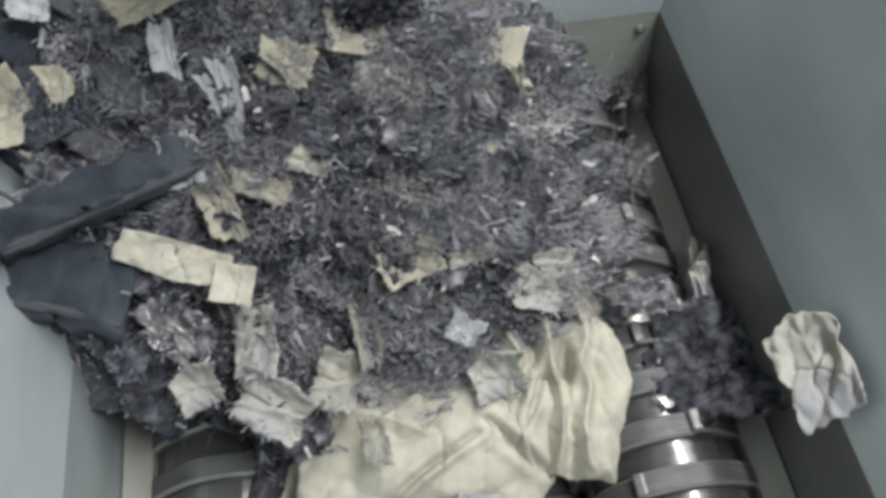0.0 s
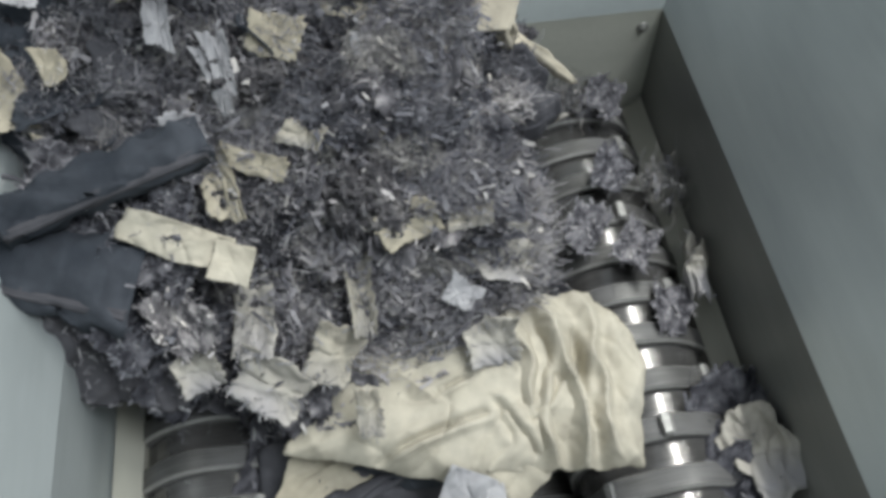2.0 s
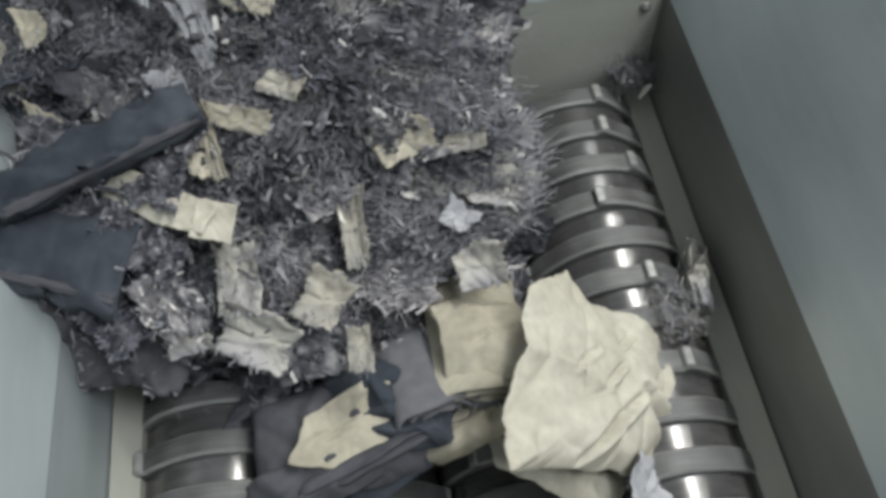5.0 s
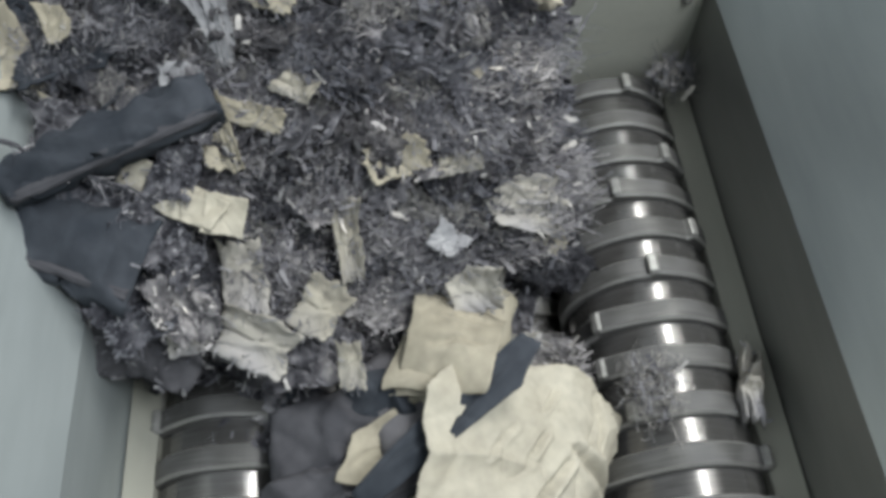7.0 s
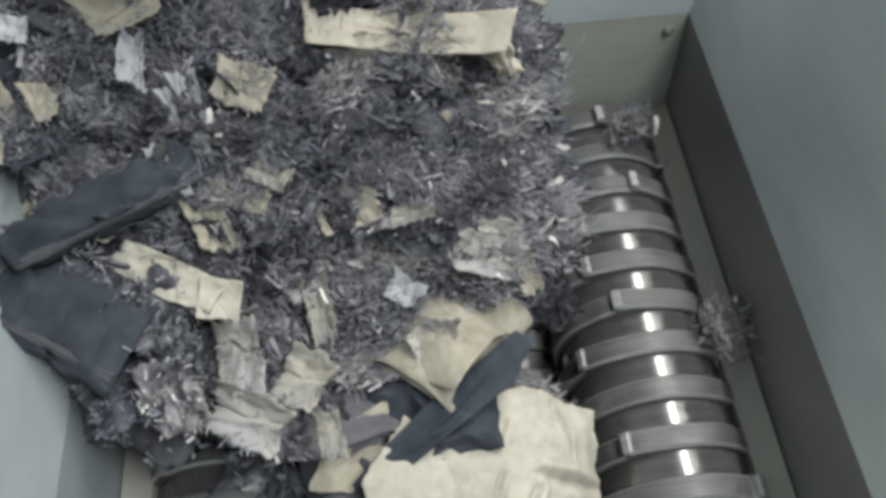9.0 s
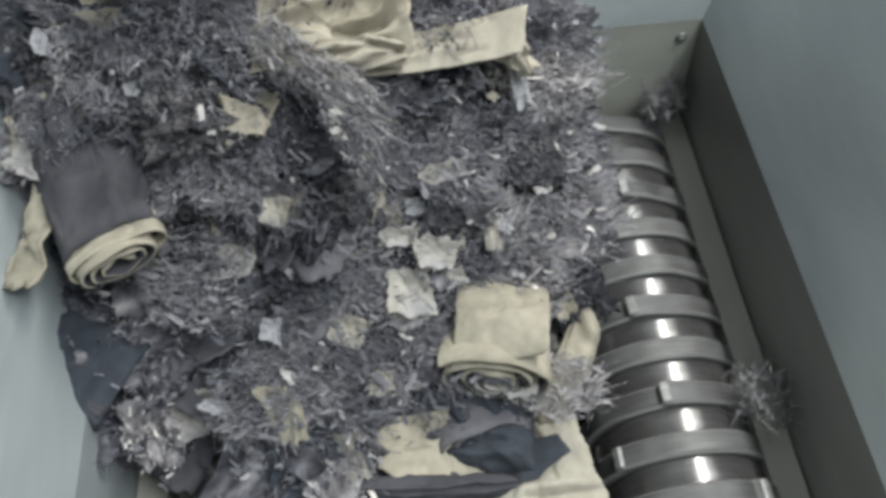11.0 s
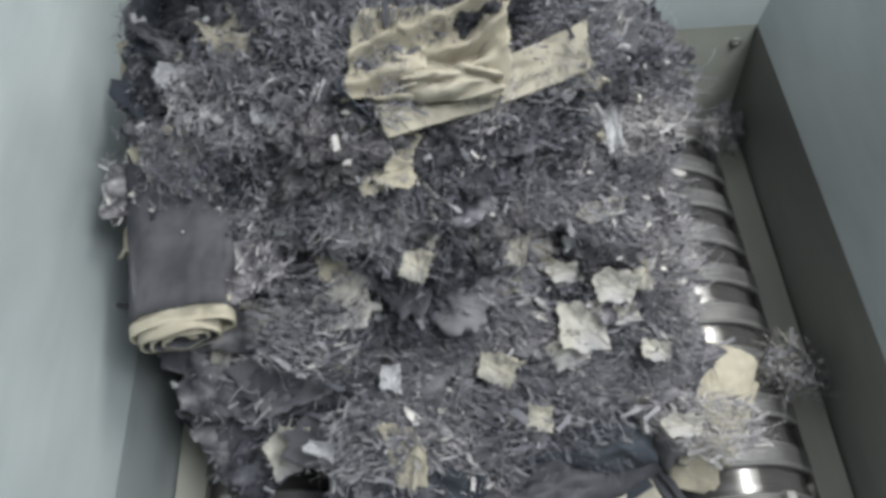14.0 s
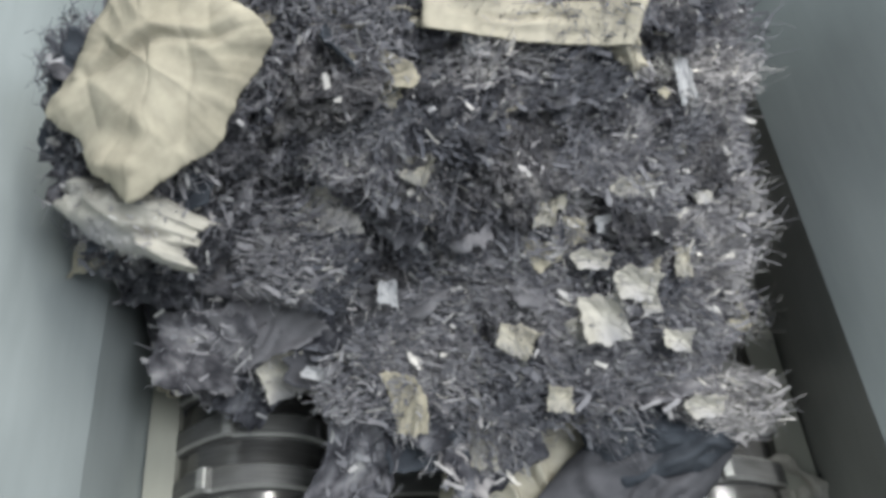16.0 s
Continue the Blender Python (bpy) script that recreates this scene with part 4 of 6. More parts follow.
SCRAPS.append((22, -0.107, -0.640, 0.312, 0.167, 0.111, 12, MAUVE))
SCRAPS.append((22, -0.134, -0.467, 0.510, 0.161, 0.107, -12, RAG))
SCRAPS.append((22, -0.012, -0.576, 0.418, 0.161, 0.107, -30, MAUVE))
SCRAPS.append((22, 0.048, -0.671, 0.304, 0.166, 0.070, -8, MAUVE))
SCRAPS.append((22, -0.017, -0.474, 0.540, 0.149, 0.105, 10, RAG))
SCRAPS.append((22, 0.121, -0.437, 0.511, 0.147, 0.099, -20, RAG))
SCRAPS.append((22, -0.517, -0.603, 0.425, 0.132, 0.111, -30, SOILED))
SCRAPS.append((22, -0.429, -0.606, 0.324, 0.100, 0.058, 10, SOILED))
SCRAPS.append((22, -0.201, -0.561, 0.319, 0.091, 0.135, 5, SOILED))
SCRAPS.append((22, 0.195, -0.501, 0.435, 0.150, 0.112, 20, RAG))
SCRAPS.append((22, 0.151, -0.676, 0.328, 0.156, 0.080, -10, MAUVE))
SCRAPS.append((7, -0.414, -0.420, 0.357, 0.124, 0.110, 10, RAG))
SCRAPS.append((7, -0.423, -0.525, 0.252, 0.117, 0.123, -20, RAG))
SCRAPS.append((7, -0.475, -0.583, 0.208, 0.118, 0.102, 30, RAG))
SCRAPS.append((7, -0.485, -0.454, 0.311, 0.108, 0.068, -20, RAG))
SCRAPS.append((7, -0.628, -0.413, 0.300, 0.144, 0.083, 30, RAG))
SCRAPS.append((19, -0.387, -0.523, 0.426, 0.151, 0.123, 40, RAG))
SCRAPS.append((19, -0.424, -0.425, 0.548, 0.149, 0.121, -20, RAG))
SCRAPS.append((19, -0.370, -0.609, 0.318, 0.145, 0.125, 10, RAG))
SCRAPS.append((17, -0.314, -0.421, 0.564, 0.128, 0.108, 10, RAG))
SCRAPS.append((16, -0.189, -0.825, 0.204, 0.144, 0.124, 14, SLATE))
SCRAPS.append((16, -0.139, -0.901, 0.180, 0.134, 0.113, 0, DENIM))
SCRAPS.append((19, -0.206, -0.798, 0.201, 0.162, 0.135, -31, SLATE))
SCRAPS.append((19, -0.083, -0.824, 0.198, 0.151, 0.133, 31, RAG))
SCRAPS.append((19, 0.007, -0.791, 0.217, 0.142, 0.123, 47, RAG))
SCRAPS.append((19, -0.044, -0.892, 0.180, 0.159, 0.112, -41, RAG))
SCRAPS.append((22, -0.172, -0.742, 0.216, 0.144, 0.135, -59, RAG))
SCRAPS.append((22, -0.047, -0.742, 0.232, 0.160, 0.123, -52, RAG))
SCRAPS.append((22, 0.012, -0.859, 0.183, 0.160, 0.133, 15, RAG))
SCRAPS.append((22, 0.107, -0.792, 0.224, 0.151, 0.133, 39, RAG))
SCRAPS.append((22, 0.179, -0.747, 0.275, 0.149, 0.111, 50, RAG))
SCRAPS.append((22, 0.255, -0.792, 0.235, 0.161, 0.124, 16, RAG))
SCRAPS.append((22, 0.352, -0.772, 0.216, 0.139, 0.118, 52, RAG))
SCRAPS.append((22, 0.422, -0.649, 0.243, 0.135, 0.122, 40, SLATE))
SCRAPS.append((22, 0.396, -0.593, 0.296, 0.142, 0.120, -10, RAG))
SCRAPS.append((22, 0.289, -0.672, 0.333, 0.141, 0.112, 13, RAG))
SCRAPS.append((22, -0.180, -0.877, 0.180, 0.160, 0.133, 59, RAG))
SCRAPS.append((22, -0.237, -0.658, 0.259, 0.163, 0.125, -14, RAG))
SCRAPS.append((14, -0.367, -0.680, 0.246, 0.158, 0.128, -43, SLATE))
SCRAPS.append((14, -0.495, -0.622, 0.279, 0.152, 0.131, -5, SLATE))
# Dark scraps laid in for the shade of cavities, mostly upper left.
SCRAPS.append((7, -0.543, -0.213, 0.523, 0.169, 0.137, 20, DENIM))
SCRAPS.append((7, -0.455, -0.290, 0.487, 0.144, 0.110, -40, SLATE))
SCRAPS.append((7, -0.564, -0.295, 0.447, 0.169, 0.126, 10, DENIM))
SCRAPS.append((7, -0.413, -0.223, 0.548, 0.134, 0.099, 30, SLATE))
SCRAPS.append((7, -0.450, -0.338, 0.441, 0.144, 0.088, -30, DENIM))
SCRAPS.append((7, -0.111, -0.289, 0.492, 0.120, 0.074, -40, SLATE))
SCRAPS.append((7, -0.003, -0.336, 0.434, 0.102, 0.075, 20, SLATE))
SCRAPS.append((7, -0.545, -0.365, 0.388, 0.138, 0.091, 20, DENIM))
SCRAPS.append((7, -0.434, -0.636, 0.186, 0.107, 0.090, 49, RAG))
SCRAPS.append((7, -0.449, -0.599, 0.201, 0.098, 0.101, 4, SLATE))
SCRAPS.append((7, -0.215, -0.667, 0.180, 0.113, 0.098, 13, RAG))
SCRAPS.append((7, -0.036, -0.580, 0.205, 0.114, 0.088, 14, RAG))
SCRAPS.append((7, -0.308, -0.221, 0.556, 0.078, 0.115, -10, MAUVE))
SCRAPS.append((7, -0.232, -0.209, 0.565, 0.073, 0.066, -9, SLATE))
SCRAPS.append((7, -0.122, -0.277, 0.505, 0.154, 0.067, -32, SLATE))
SCRAPS.append((7, 0.033, -0.245, 0.519, 0.098, 0.117, -38, RAG))
SCRAPS.append((7, 0.067, -0.228, 0.522, 0.069, 0.123, 22, RAG))
SCRAPS.append((7, 0.180, -0.158, 0.449, 0.092, 0.092, -23, RAG))
SCRAPS.append((7, -0.362, -0.318, 0.468, 0.138, 0.088, 25, MAUVE))
SCRAPS.append((7, -0.168, -0.285, 0.500, 0.085, 0.080, 0, RAG))
SCRAPS.append((7, -0.182, -0.338, 0.444, 0.161, 0.123, 60, SLATE))
SCRAPS.append((7, -0.026, -0.271, 0.502, 0.099, 0.102, 30, RAG))
SCRAPS.append((7, 0.119, -0.271, 0.450, 0.117, 0.096, 16, RAG))
SCRAPS.append((7, 0.210, -0.237, 0.359, 0.092, 0.087, -21, RAG))
SCRAPS.append((7, -0.370, -0.310, 0.475, 0.071, 0.097, 20, RAG))
SCRAPS.append((7, -0.182, -0.360, 0.420, 0.141, 0.096, 29, RAG))
SCRAPS.append((7, -0.176, -0.372, 0.407, 0.088, 0.068, -8, RAG))
SCRAPS.append((7, -0.008, -0.348, 0.420, 0.087, 0.088, -5, SLATE))
SCRAPS.append((7, 0.056, -0.381, 0.382, 0.132, 0.078, 55, RAG))
SCRAPS.append((7, 0.099, -0.398, 0.357, 0.073, 0.114, -31, RAG))
SCRAPS.append((7, -0.342, -0.373, 0.416, 0.105, 0.128, -38, RAG))
SCRAPS.append((7, -0.199, -0.374, 0.407, 0.070, 0.088, 29, RAG))
SCRAPS.append((7, -0.157, -0.433, 0.339, 0.146, 0.086, -58, RAG))
SCRAPS.append((7, -0.054, -0.403, 0.360, 0.083, 0.117, 23, MAUVE))
SCRAPS.append((7, -0.007, -0.404, 0.358, 0.140, 0.078, 54, MAUVE))
SCRAPS.append((7, 0.147, -0.389, 0.341, 0.098, 0.093, 16, RAG))
SCRAPS.append((7, -0.343, -0.467, 0.321, 0.067, 0.090, -55, MAUVE))
SCRAPS.append((7, -0.282, -0.455, 0.333, 0.160, 0.120, -14, RAG))
SCRAPS.append((7, -0.207, -0.464, 0.314, 0.090, 0.094, 57, RAG))
SCRAPS.append((7, -0.101, -0.435, 0.329, 0.072, 0.068, 34, RAG))
SCRAPS.append((7, -0.004, -0.489, 0.270, 0.071, 0.103, 2, SLATE))
SCRAPS.append((7, 0.124, -0.471, 0.276, 0.071, 0.074, 46, SLATE))
SCRAPS.append((7, -0.370, -0.540, 0.246, 0.118, 0.112, -35, MAUVE))
SCRAPS.append((7, -0.286, -0.502, 0.285, 0.119, 0.094, 2, RAG))
SCRAPS.append((7, -0.190, -0.524, 0.256, 0.119, 0.082, 22, MAUVE))
SCRAPS.append((7, -0.394, -0.575, 0.217, 0.091, 0.069, -56, RAG))
SCRAPS.append((7, -0.287, -0.564, 0.229, 0.131, 0.080, 38, RAG))
SCRAPS.append((7, -0.162, -0.645, 0.183, 0.097, 0.075, -19, RAG))

# ---------------------------------------------------------------- torn cloth
def sheet_mesh(name, w, h, top, under, seed, crumple=0.02, drape=0.02, fray=0.03, folds=4, n=22, thick=0.003, curl=0.0, lint=0, corner=1.1, pleat=0.0):
    """A torn, creased sheet with thickness; its upper and under side may differ."""
    rng = random.Random(seed)
    off = Vector((seed * 2.3, seed * 0.7, 4.0))
    ridges = [(rng.uniform(0, math.pi), rng.uniform(-0.4, 0.4), rng.uniform(0.03, 0.10), rng.choice((-1, 1)) * rng.uniform(0.5, 1.3)) for _ in range(folds)]
    size, grain = max(w, h), rng.uniform(0, math.pi)
    pos = []
    for j in range(n + 1):
        for i in range(n + 1):
            u, v = i / n - 0.5, j / n - 0.5
            eu = 1 + fray * 5 * noise.noise(Vector((v * 3.1, seed, math.copysign(3, u)))) + fray * 1.6 * noise.noise(Vector((v * 16, seed, math.copysign(7, u))))
            ev = 1 + fray * 5 * noise.noise(Vector((u * 3.1, seed + 9, math.copysign(3, v)))) + fray * 1.6 * noise.noise(Vector((u * 16, seed + 4, math.copysign(7, v))))
            x, y = u * w * eu * math.sqrt(1 - corner * v * v), v * h * ev * math.sqrt(1 - corner * u * u)
            z = 0.0
            for a, c, s, g in ridges:
                d = (u * math.cos(a) + v * math.sin(a) - c + 0.10 * noise.noise(Vector((u * 2.5, v * 2.5, a * 5)))) / s
                z += g * crumple * math.exp(-d * d)
            along, across = x * math.cos(grain) + y * math.sin(grain), y * math.cos(grain) - x * math.sin(grain)
            bend = 0.5 * noise.noise(Vector((x, y, 0)) / size * 1.5 + off)
            fold = 1 - abs(noise.noise(Vector((along / size * 1.1, across / size * 4.2 + bend, seed))))
            z += crumple * (1.25 - 0.8 * pleat) * (fold ** 2.5 - 0.5)
            if pleat:
                phase = across / size * 3.2 + 0.9 * noise.noise(Vector((x, y, 0)) / size * 1.7 + off) + 0.25 * noise.noise(Vector((x, y, 2)) / size * 5 + off)
                tri = abs(phase % 1.0 - 0.5) * 2
                swell = 0.55 + 0.9 * noise.noise(Vector((along / size * 2.2, across / size * 1.5, seed + 23)))
                z += pleat * crumple * max(0.0, swell) * (tri ** 1.6 - 0.4)
                z += pleat * crumple * 0.35 * (abs((phase * 2.7 + along / size * 1.3) % 1.0 - 0.5) * 2 - 0.5) * max(0.0, 0.6 - swell)
            cross = 1 - abs(noise.noise(Vector((along / size * 3.6 + bend, across / size * 1.6, seed + 5))))
            z += crumple * 0.25 * cross ** 5
            crease = 1 - abs(noise.noise(Vector((along / size * 1.8, across / size * 3.4 - bend, seed + 11))))
            z -= crumple * 0.8 * crease ** 9
            wrinkle = 1 - abs(noise.noise(Vector((along / size * 5.0 + bend, across / size * 9.0, seed + 17))))
            z += crumple * 0.14 * wrinkle ** 3
            z += crumple * 0.5 * noise.noise(Vector((x, y, 0)) / size * 1.6 + off)
            if lint:
                z += 0.005 * noise.fractal(Vector((x, y, 0)) * 70 + off, 0.8, 2.0, 3)
            z -= drape * ((2 * u) ** 4 + (2 * v) ** 4)
            if curl:
                a = curl * (v + 0.5) ** 2 * 2.4
                y, z = y - 0.35 * h * (v + 0.5) ** 2 * math.sin(abs(a)) * 0.8, z + 0.25 * h * (1 - math.cos(a))
            pos.append(Vector((x, y, z)))
    m = n + 1
    verts = [tuple(p) for p in pos] + [tuple(p - Vector((0, 0, thick))) for p in pos]
    faces, slots = [], []
    for j in range(n):
        for i in range(n):
            a = j * m + i
            faces.append((a, a + 1, a + m + 1, a + m))
            slots.append(0)
            b = a + m * m
            faces.append((b, b + m, b + m + 1, b + 1))
            slots.append(1)
    rim = [i for i in range(m)] + [j * m + n for j in range(1, m)] + [n * m + i for i in range(n - 1, -1, -1)] + [j * m for j in range(n - 1, 0, -1)]
    for k, a in enumerate(rim):
        b = rim[(k + 1) % len(rim)]
        faces.append((b, a, a + m * m, b + m * m))
        slots.append(0)
    mats = (top, under)
    if lint:
        mats = (top, under, SHRED, THREAD)
        for k in range(lint):
            p = pos[rng.randrange(len(pos))] if k % 3 else pos[rim[rng.randrange(len(rim))]]
            way = Vector((rng.gauss(0, 1), rng.gauss(0, 1), rng.gauss(0, 0.2)))
            if k % 2:
                ribbon(verts, faces, slots, 2, p + Vector((0, 0, 0.002)), way, Vector((0, 0, 1)), rng.uniform(0.005, 0.016), rng.uniform(0.0015, 0.006), rng.uniform(-2.5, 2.5), 3, rng, 1.0)
            else:
                ribbon(verts, faces, slots, 3, p + Vector((0, 0, 0.002)), way, Vector((0, 0, 1)), rng.uniform(0.012, 0.035), rng.uniform(0.0004, 0.0009), rng.uniform(-4, 4), 6, rng)
    return raw_mesh(name, verts, faces, mats, slots)


def ragged_outline(rng, size):
    """Corners of a torn scrap, near a rectangle, turning about its middle."""
    corners = []
    for i in range(4):
        a = math.pi * (0.25 + 0.5 * i) + rng.uniform(-0.2, 0.2)
        r = size * 0.62 * rng.uniform(0.8, 1.12)
        corners.append((r * math.cos(a), r * math.sin(a)))
        if rng.random() < 0.3:
            a += math.pi * 0.25
            r = size * 0.5 * rng.uniform(0.75, 1.2)
            corners.append((r * math.cos(a), r * math.sin(a)))
    return corners


def piece_mesh(name, outline, top, under, seed, rings=6, around=36, jag=0.06, thick=0.0022, bend=0.0, crumple=0.0, buckle=0.0, creases=(), pleats=None, hole=None, drape=0.0, lint=0):
    """A flat torn piece of cloth on the given corners: jagged edges, a bend, sharp creases, pleats and a hole."""
    rng = random.Random(seed)
    pts = [Vector((x, y, 0)) for x, y in outline]
    size = max(p.length for p in pts)
    total = sum((pts[(i + 1) % len(pts)] - p).length for i, p in enumerate(pts))
    rim = []
    for i, p in enumerate(pts):
        q = pts[(i + 1) % len(pts)]
        n = max(2, round(around * (q - p).length / total))
        for k in range(n):
            c = p.lerp(q, k / n)
            wild = 1.2 * noise.noise(c / size * 2.4 + Vector((seed, 2, 1))) + 0.8 * noise.noise(c / size * 7.0 + Vector((seed, 5, 3))) + rng.uniform(-0.15, 0.15)
            rim.append(c * (1 + jag * wild))
    turn, off = rng.uniform(0, math.pi), Vector((seed * 1.3, seed * 0.9, 2.0))
    ca, sa = math.cos(turn), math.sin(turn)

    def height(x, y, f):
        a, c = (x * ca + y * sa) / size, (y * ca - x * sa) / size
        warp = 0.35 * noise.noise(Vector((x, y, 0)) / size * 1.4 + off)
        z = bend * size * (c * c - 0.3) + 0.3 * bend * size * a * abs(a)
        z += crumple * size * (0.9 * noise.noise(Vector((x, y, 0)) / size * 2.2 + off) - 0.8 * (1 - abs(noise.noise(Vector((a * 1.5, c * 3.5 + warp, seed))))) ** 7)
        if buckle:
            z += buckle * ((1 - abs(noise.noise(Vector((a * 1.0 + 3, c * 2.6 + warp * 2, seed))))) ** 3 - 0.4)
            z += 0.8 * buckle * noise.noise(Vector((x, y, 3)) / size * 1.5 + off)
            z -= 0.5 * buckle * (1 - abs(noise.noise(Vector((a * 3.4 + warp, c * 2.0, seed + 7))))) ** 10
        if creases:
            f *= 1 + 0.22 * noise.noise(Vector((x, y, 9)) / size * 2.0 + off)
            x += 0.10 * size * noise.noise(Vector((x, y, 5)) / size * 1.8 + off)
            y += 0.10 * size * noise.noise(Vector((x, y, 7)) / size * 1.8 + off)
        for x0, y0, x1, y1, deep, wide in creases:
            ex, ey = x1 - x0, y1 - y0
            g = ((x - x0) * ex + (y - y0) * ey) / (ex * ex + ey * ey)
            h = min(max(g, 0.0), 1.0)
            side = ((x - x0) * ey - (y - y0) * ex) / math.hypot(ex, ey) + 0.5 * wide * noise.noise(Vector((g * 3, x0 * 9, seed)))
            d = math.hypot(side, (g - h) * math.hypot(ex, ey)) / wide
            fade = math.sin(math.pi * min(max(0.12 + 0.76 * g, 0.0), 1.0)) ** 0.6 if -0.15 < g < 1.15 else 0.0
            z += fade * deep * (0.75 * math.exp(-((d - 1.7) / 1.1) ** 2) * (1.2 if side > 0 else 0.35) - math.exp(-d * 1.4))
        if pleats:
            px, py, rx, ry, ang, count, deep = pleats
            lx, ly = (x - px) * math.cos(ang) + (y - py) * math.sin(ang), (y - py) * math.cos(ang) - (x - px) * math.sin(ang)
            inside = smooth(1.25 - math.hypot(lx / rx, ly / ry))
            ph = lx / rx * count + 0.5 * noise.noise(Vector((lx, ly, 0)) / size * 2.5 + off)
            z += inside * deep * ((abs(ph % 1.0 - 0.5) * 2) ** 1.4 - 0.5)
        return z - drape * f ** 4

    pos = [Vector((0, 0, height(0, 0, 0)))]
    for k in range(1, rings + 1):
        f = k / rings
        pos += [Vector((p.x * f, p.y * f, height(p.x * f, p.y * f, f))) for p in rim]
    m, full = len(rim), len(pos)
    verts = [tuple(p) for p in pos] + [tuple(p - Vector((0, 0, thick))) for p in pos]
    faces, slots = [], []
    for i in range(m):
        j = (i + 1) % m
        faces += [(0, 1 + i, 1 + j), (full, full + 1 + j, full + 1 + i)]
        slots += [0, 1]
        for k in range(rings - 1):
            a, b = 1 + k * m + i, 1 + k * m + j
            if hole and math.hypot((pos[a].x - hole[0]) / hole[2], (pos[a].y - hole[1]) / hole[3]) < 1:
                continue
            faces += [(a, a + m, b + m, b), (full + a, full + b, full + b + m, full + a + m)]
            slots += [0, 1]
        a, b = 1 + (rings - 1) * m + i, 1 + (rings - 1) * m + j
        faces.append((a, a + full, b + full, b))
        slots.append(0)
    mats = (top, under)
    if lint:
        mats = (top, under, SHRED, THREAD)
        for k in range(lint):
            p = pos[rng.randrange(full)] if k % 3 else pos[-1 - rng.randrange(m)]
            way = Vector((rng.gauss(0, 1), rng.gauss(0, 1), rng.gauss(0, 0.25)))
            if k % 2:
                ribbon(verts, faces, slots, 2, p + Vector((0, 0, 0.002)), way, Vector((0, 0, 1)), rng.uniform(0.006, 0.02), rng.uniform(0.002, 0.007), rng.uniform(-1.5, 1.5), 3, rng, 1.0)
            else:
                ribbon(verts, faces, slots, 3, p + Vector((0, 0, 0.002)), way, Vector((0, 0, 1)), rng.uniform(0.012, 0.035), rng.uniform(0.0005, 0.001), rng.uniform(-4, 4), 6, rng)
    return raw_mesh(name, verts, faces, mats, slots)


def roll_mesh(name, length, radius, turns, outer, inner, seed, squash=0.8, flare=0.0):
    """A sheet rolled up along x, its spiral showing at both ends."""
    around, along, thick = int(26 * turns), 12, 0.0045
    verts, faces, slots = [], [], []
    for layer in (0, 1):
        for i in range(along + 1):
            u = i / along - 0.5
            for k in range(around + 1):
                a = 2 * math.pi * turns * k / around
                r = radius * (0.34 + 0.66 * k / around) - layer * thick
                r *= 1 + 0.10 * noise.noise(Vector((u * 4, a * 0.8, seed))) + flare * max(0, u) + 0.04 * noise.noise(Vector((u * 13, a * 2.5, seed)))
                wob = 0.06 * radius * noise.noise(Vector((a, seed, 1)))
                verts.append((u * length + wob * 4 * u, r * math.cos(a), r * math.sin(a) * squash))
    m, full = around + 1, (around + 1) * (along + 1)
    for i in range(along):
        for k in range(around):
            a = i * m + k
            faces.append((a, a + m, a + m + 1, a + 1))
            slots.append(0)
            b = a + full
            faces.append((b, b + 1, b + m + 1, b + m))
            slots.append(1)
    for i in (0, along):
        for k in range(around):
            a = i * m + k
            faces.append((a, a + 1, a + 1 + full, a + full) if i == 0 else (a, a + full, a + 1 + full, a + 1))
            slots.append(0)
    return raw_mesh(name, verts, faces, (outer, inner), slots)


def leg_mesh(name, length, w0, w1, thick, mat, seed, x0=0.0, wrinkle=0.006):
    """A flattened trouser leg along x, open at both ends, with wrinkles."""
    around, along = 36, 30
    verts, faces = [], []
    for wall in (0.0, 0.004):
        for i in range(along + 1):
            f = i / along
            w = (w0 + (w1 - w0) * f) * 0.5 - wall
            for k in range(around):
                a = 2 * math.pi * k / around
                c, s = math.cos(a), math.sin(a)
                y = w * math.copysign(abs(c) ** 0.7, c)
                z = (thick - wall) * math.copysign(abs(s) ** 0.8, s) * (1 + 0.35 * noise.noise(Vector((f * 3, c * 1.5, seed))))
                b = 0.6 * wrinkle * noise.fractal(Vector((f * length * 22, c * 2.2, seed + s)), 1.0, 2.0, 3)
                crease = 1 - abs(noise.noise(Vector((f * length * 17 + 1.2 * c, c * 1.3, seed + 3 + s))))
                b += 0.7 * wrinkle * (crease ** 3 - 0.4)
                verts.append((x0 + f * length + 0.4 * b, y + b, z + 1.6 * b))
    full = (along + 1) * around
    for i in range(along):
        for k in range(around):
            a, b = i * around + k, i * around + (k + 1) % around
            faces.append((a, a + around, b + around, b))
            faces.append((full + a, full + b, full + b + around, full + a + around))
    for i in (0, along):
        for k in range(around):
            a, b = i * around + k, i * around + (k + 1) % around
            faces.append((a, b, b + full, a + full) if i == 0 else (a, a + full, b + full, b))
    return raw_mesh(name, verts, faces, (mat,))


def carry(ob, key, tilt=0.0, lean=0.0, lift=0.0):
    """Queue the rows by which a cloth is dragged along, tilted and placed to fit the camera's view."""
    MOVES.append((ob, [(t, pose(max(-0.66, min(x, W - 0.045)) if z < H else x, max(FRONT + 0.12, min(y, -0.04)), z + lift, tilt, lean + sum(extra)) @ pose(0, 0, 0, 0, 0, spin)) for t, x, y, z, spin, *extra in TRACK[key]]))


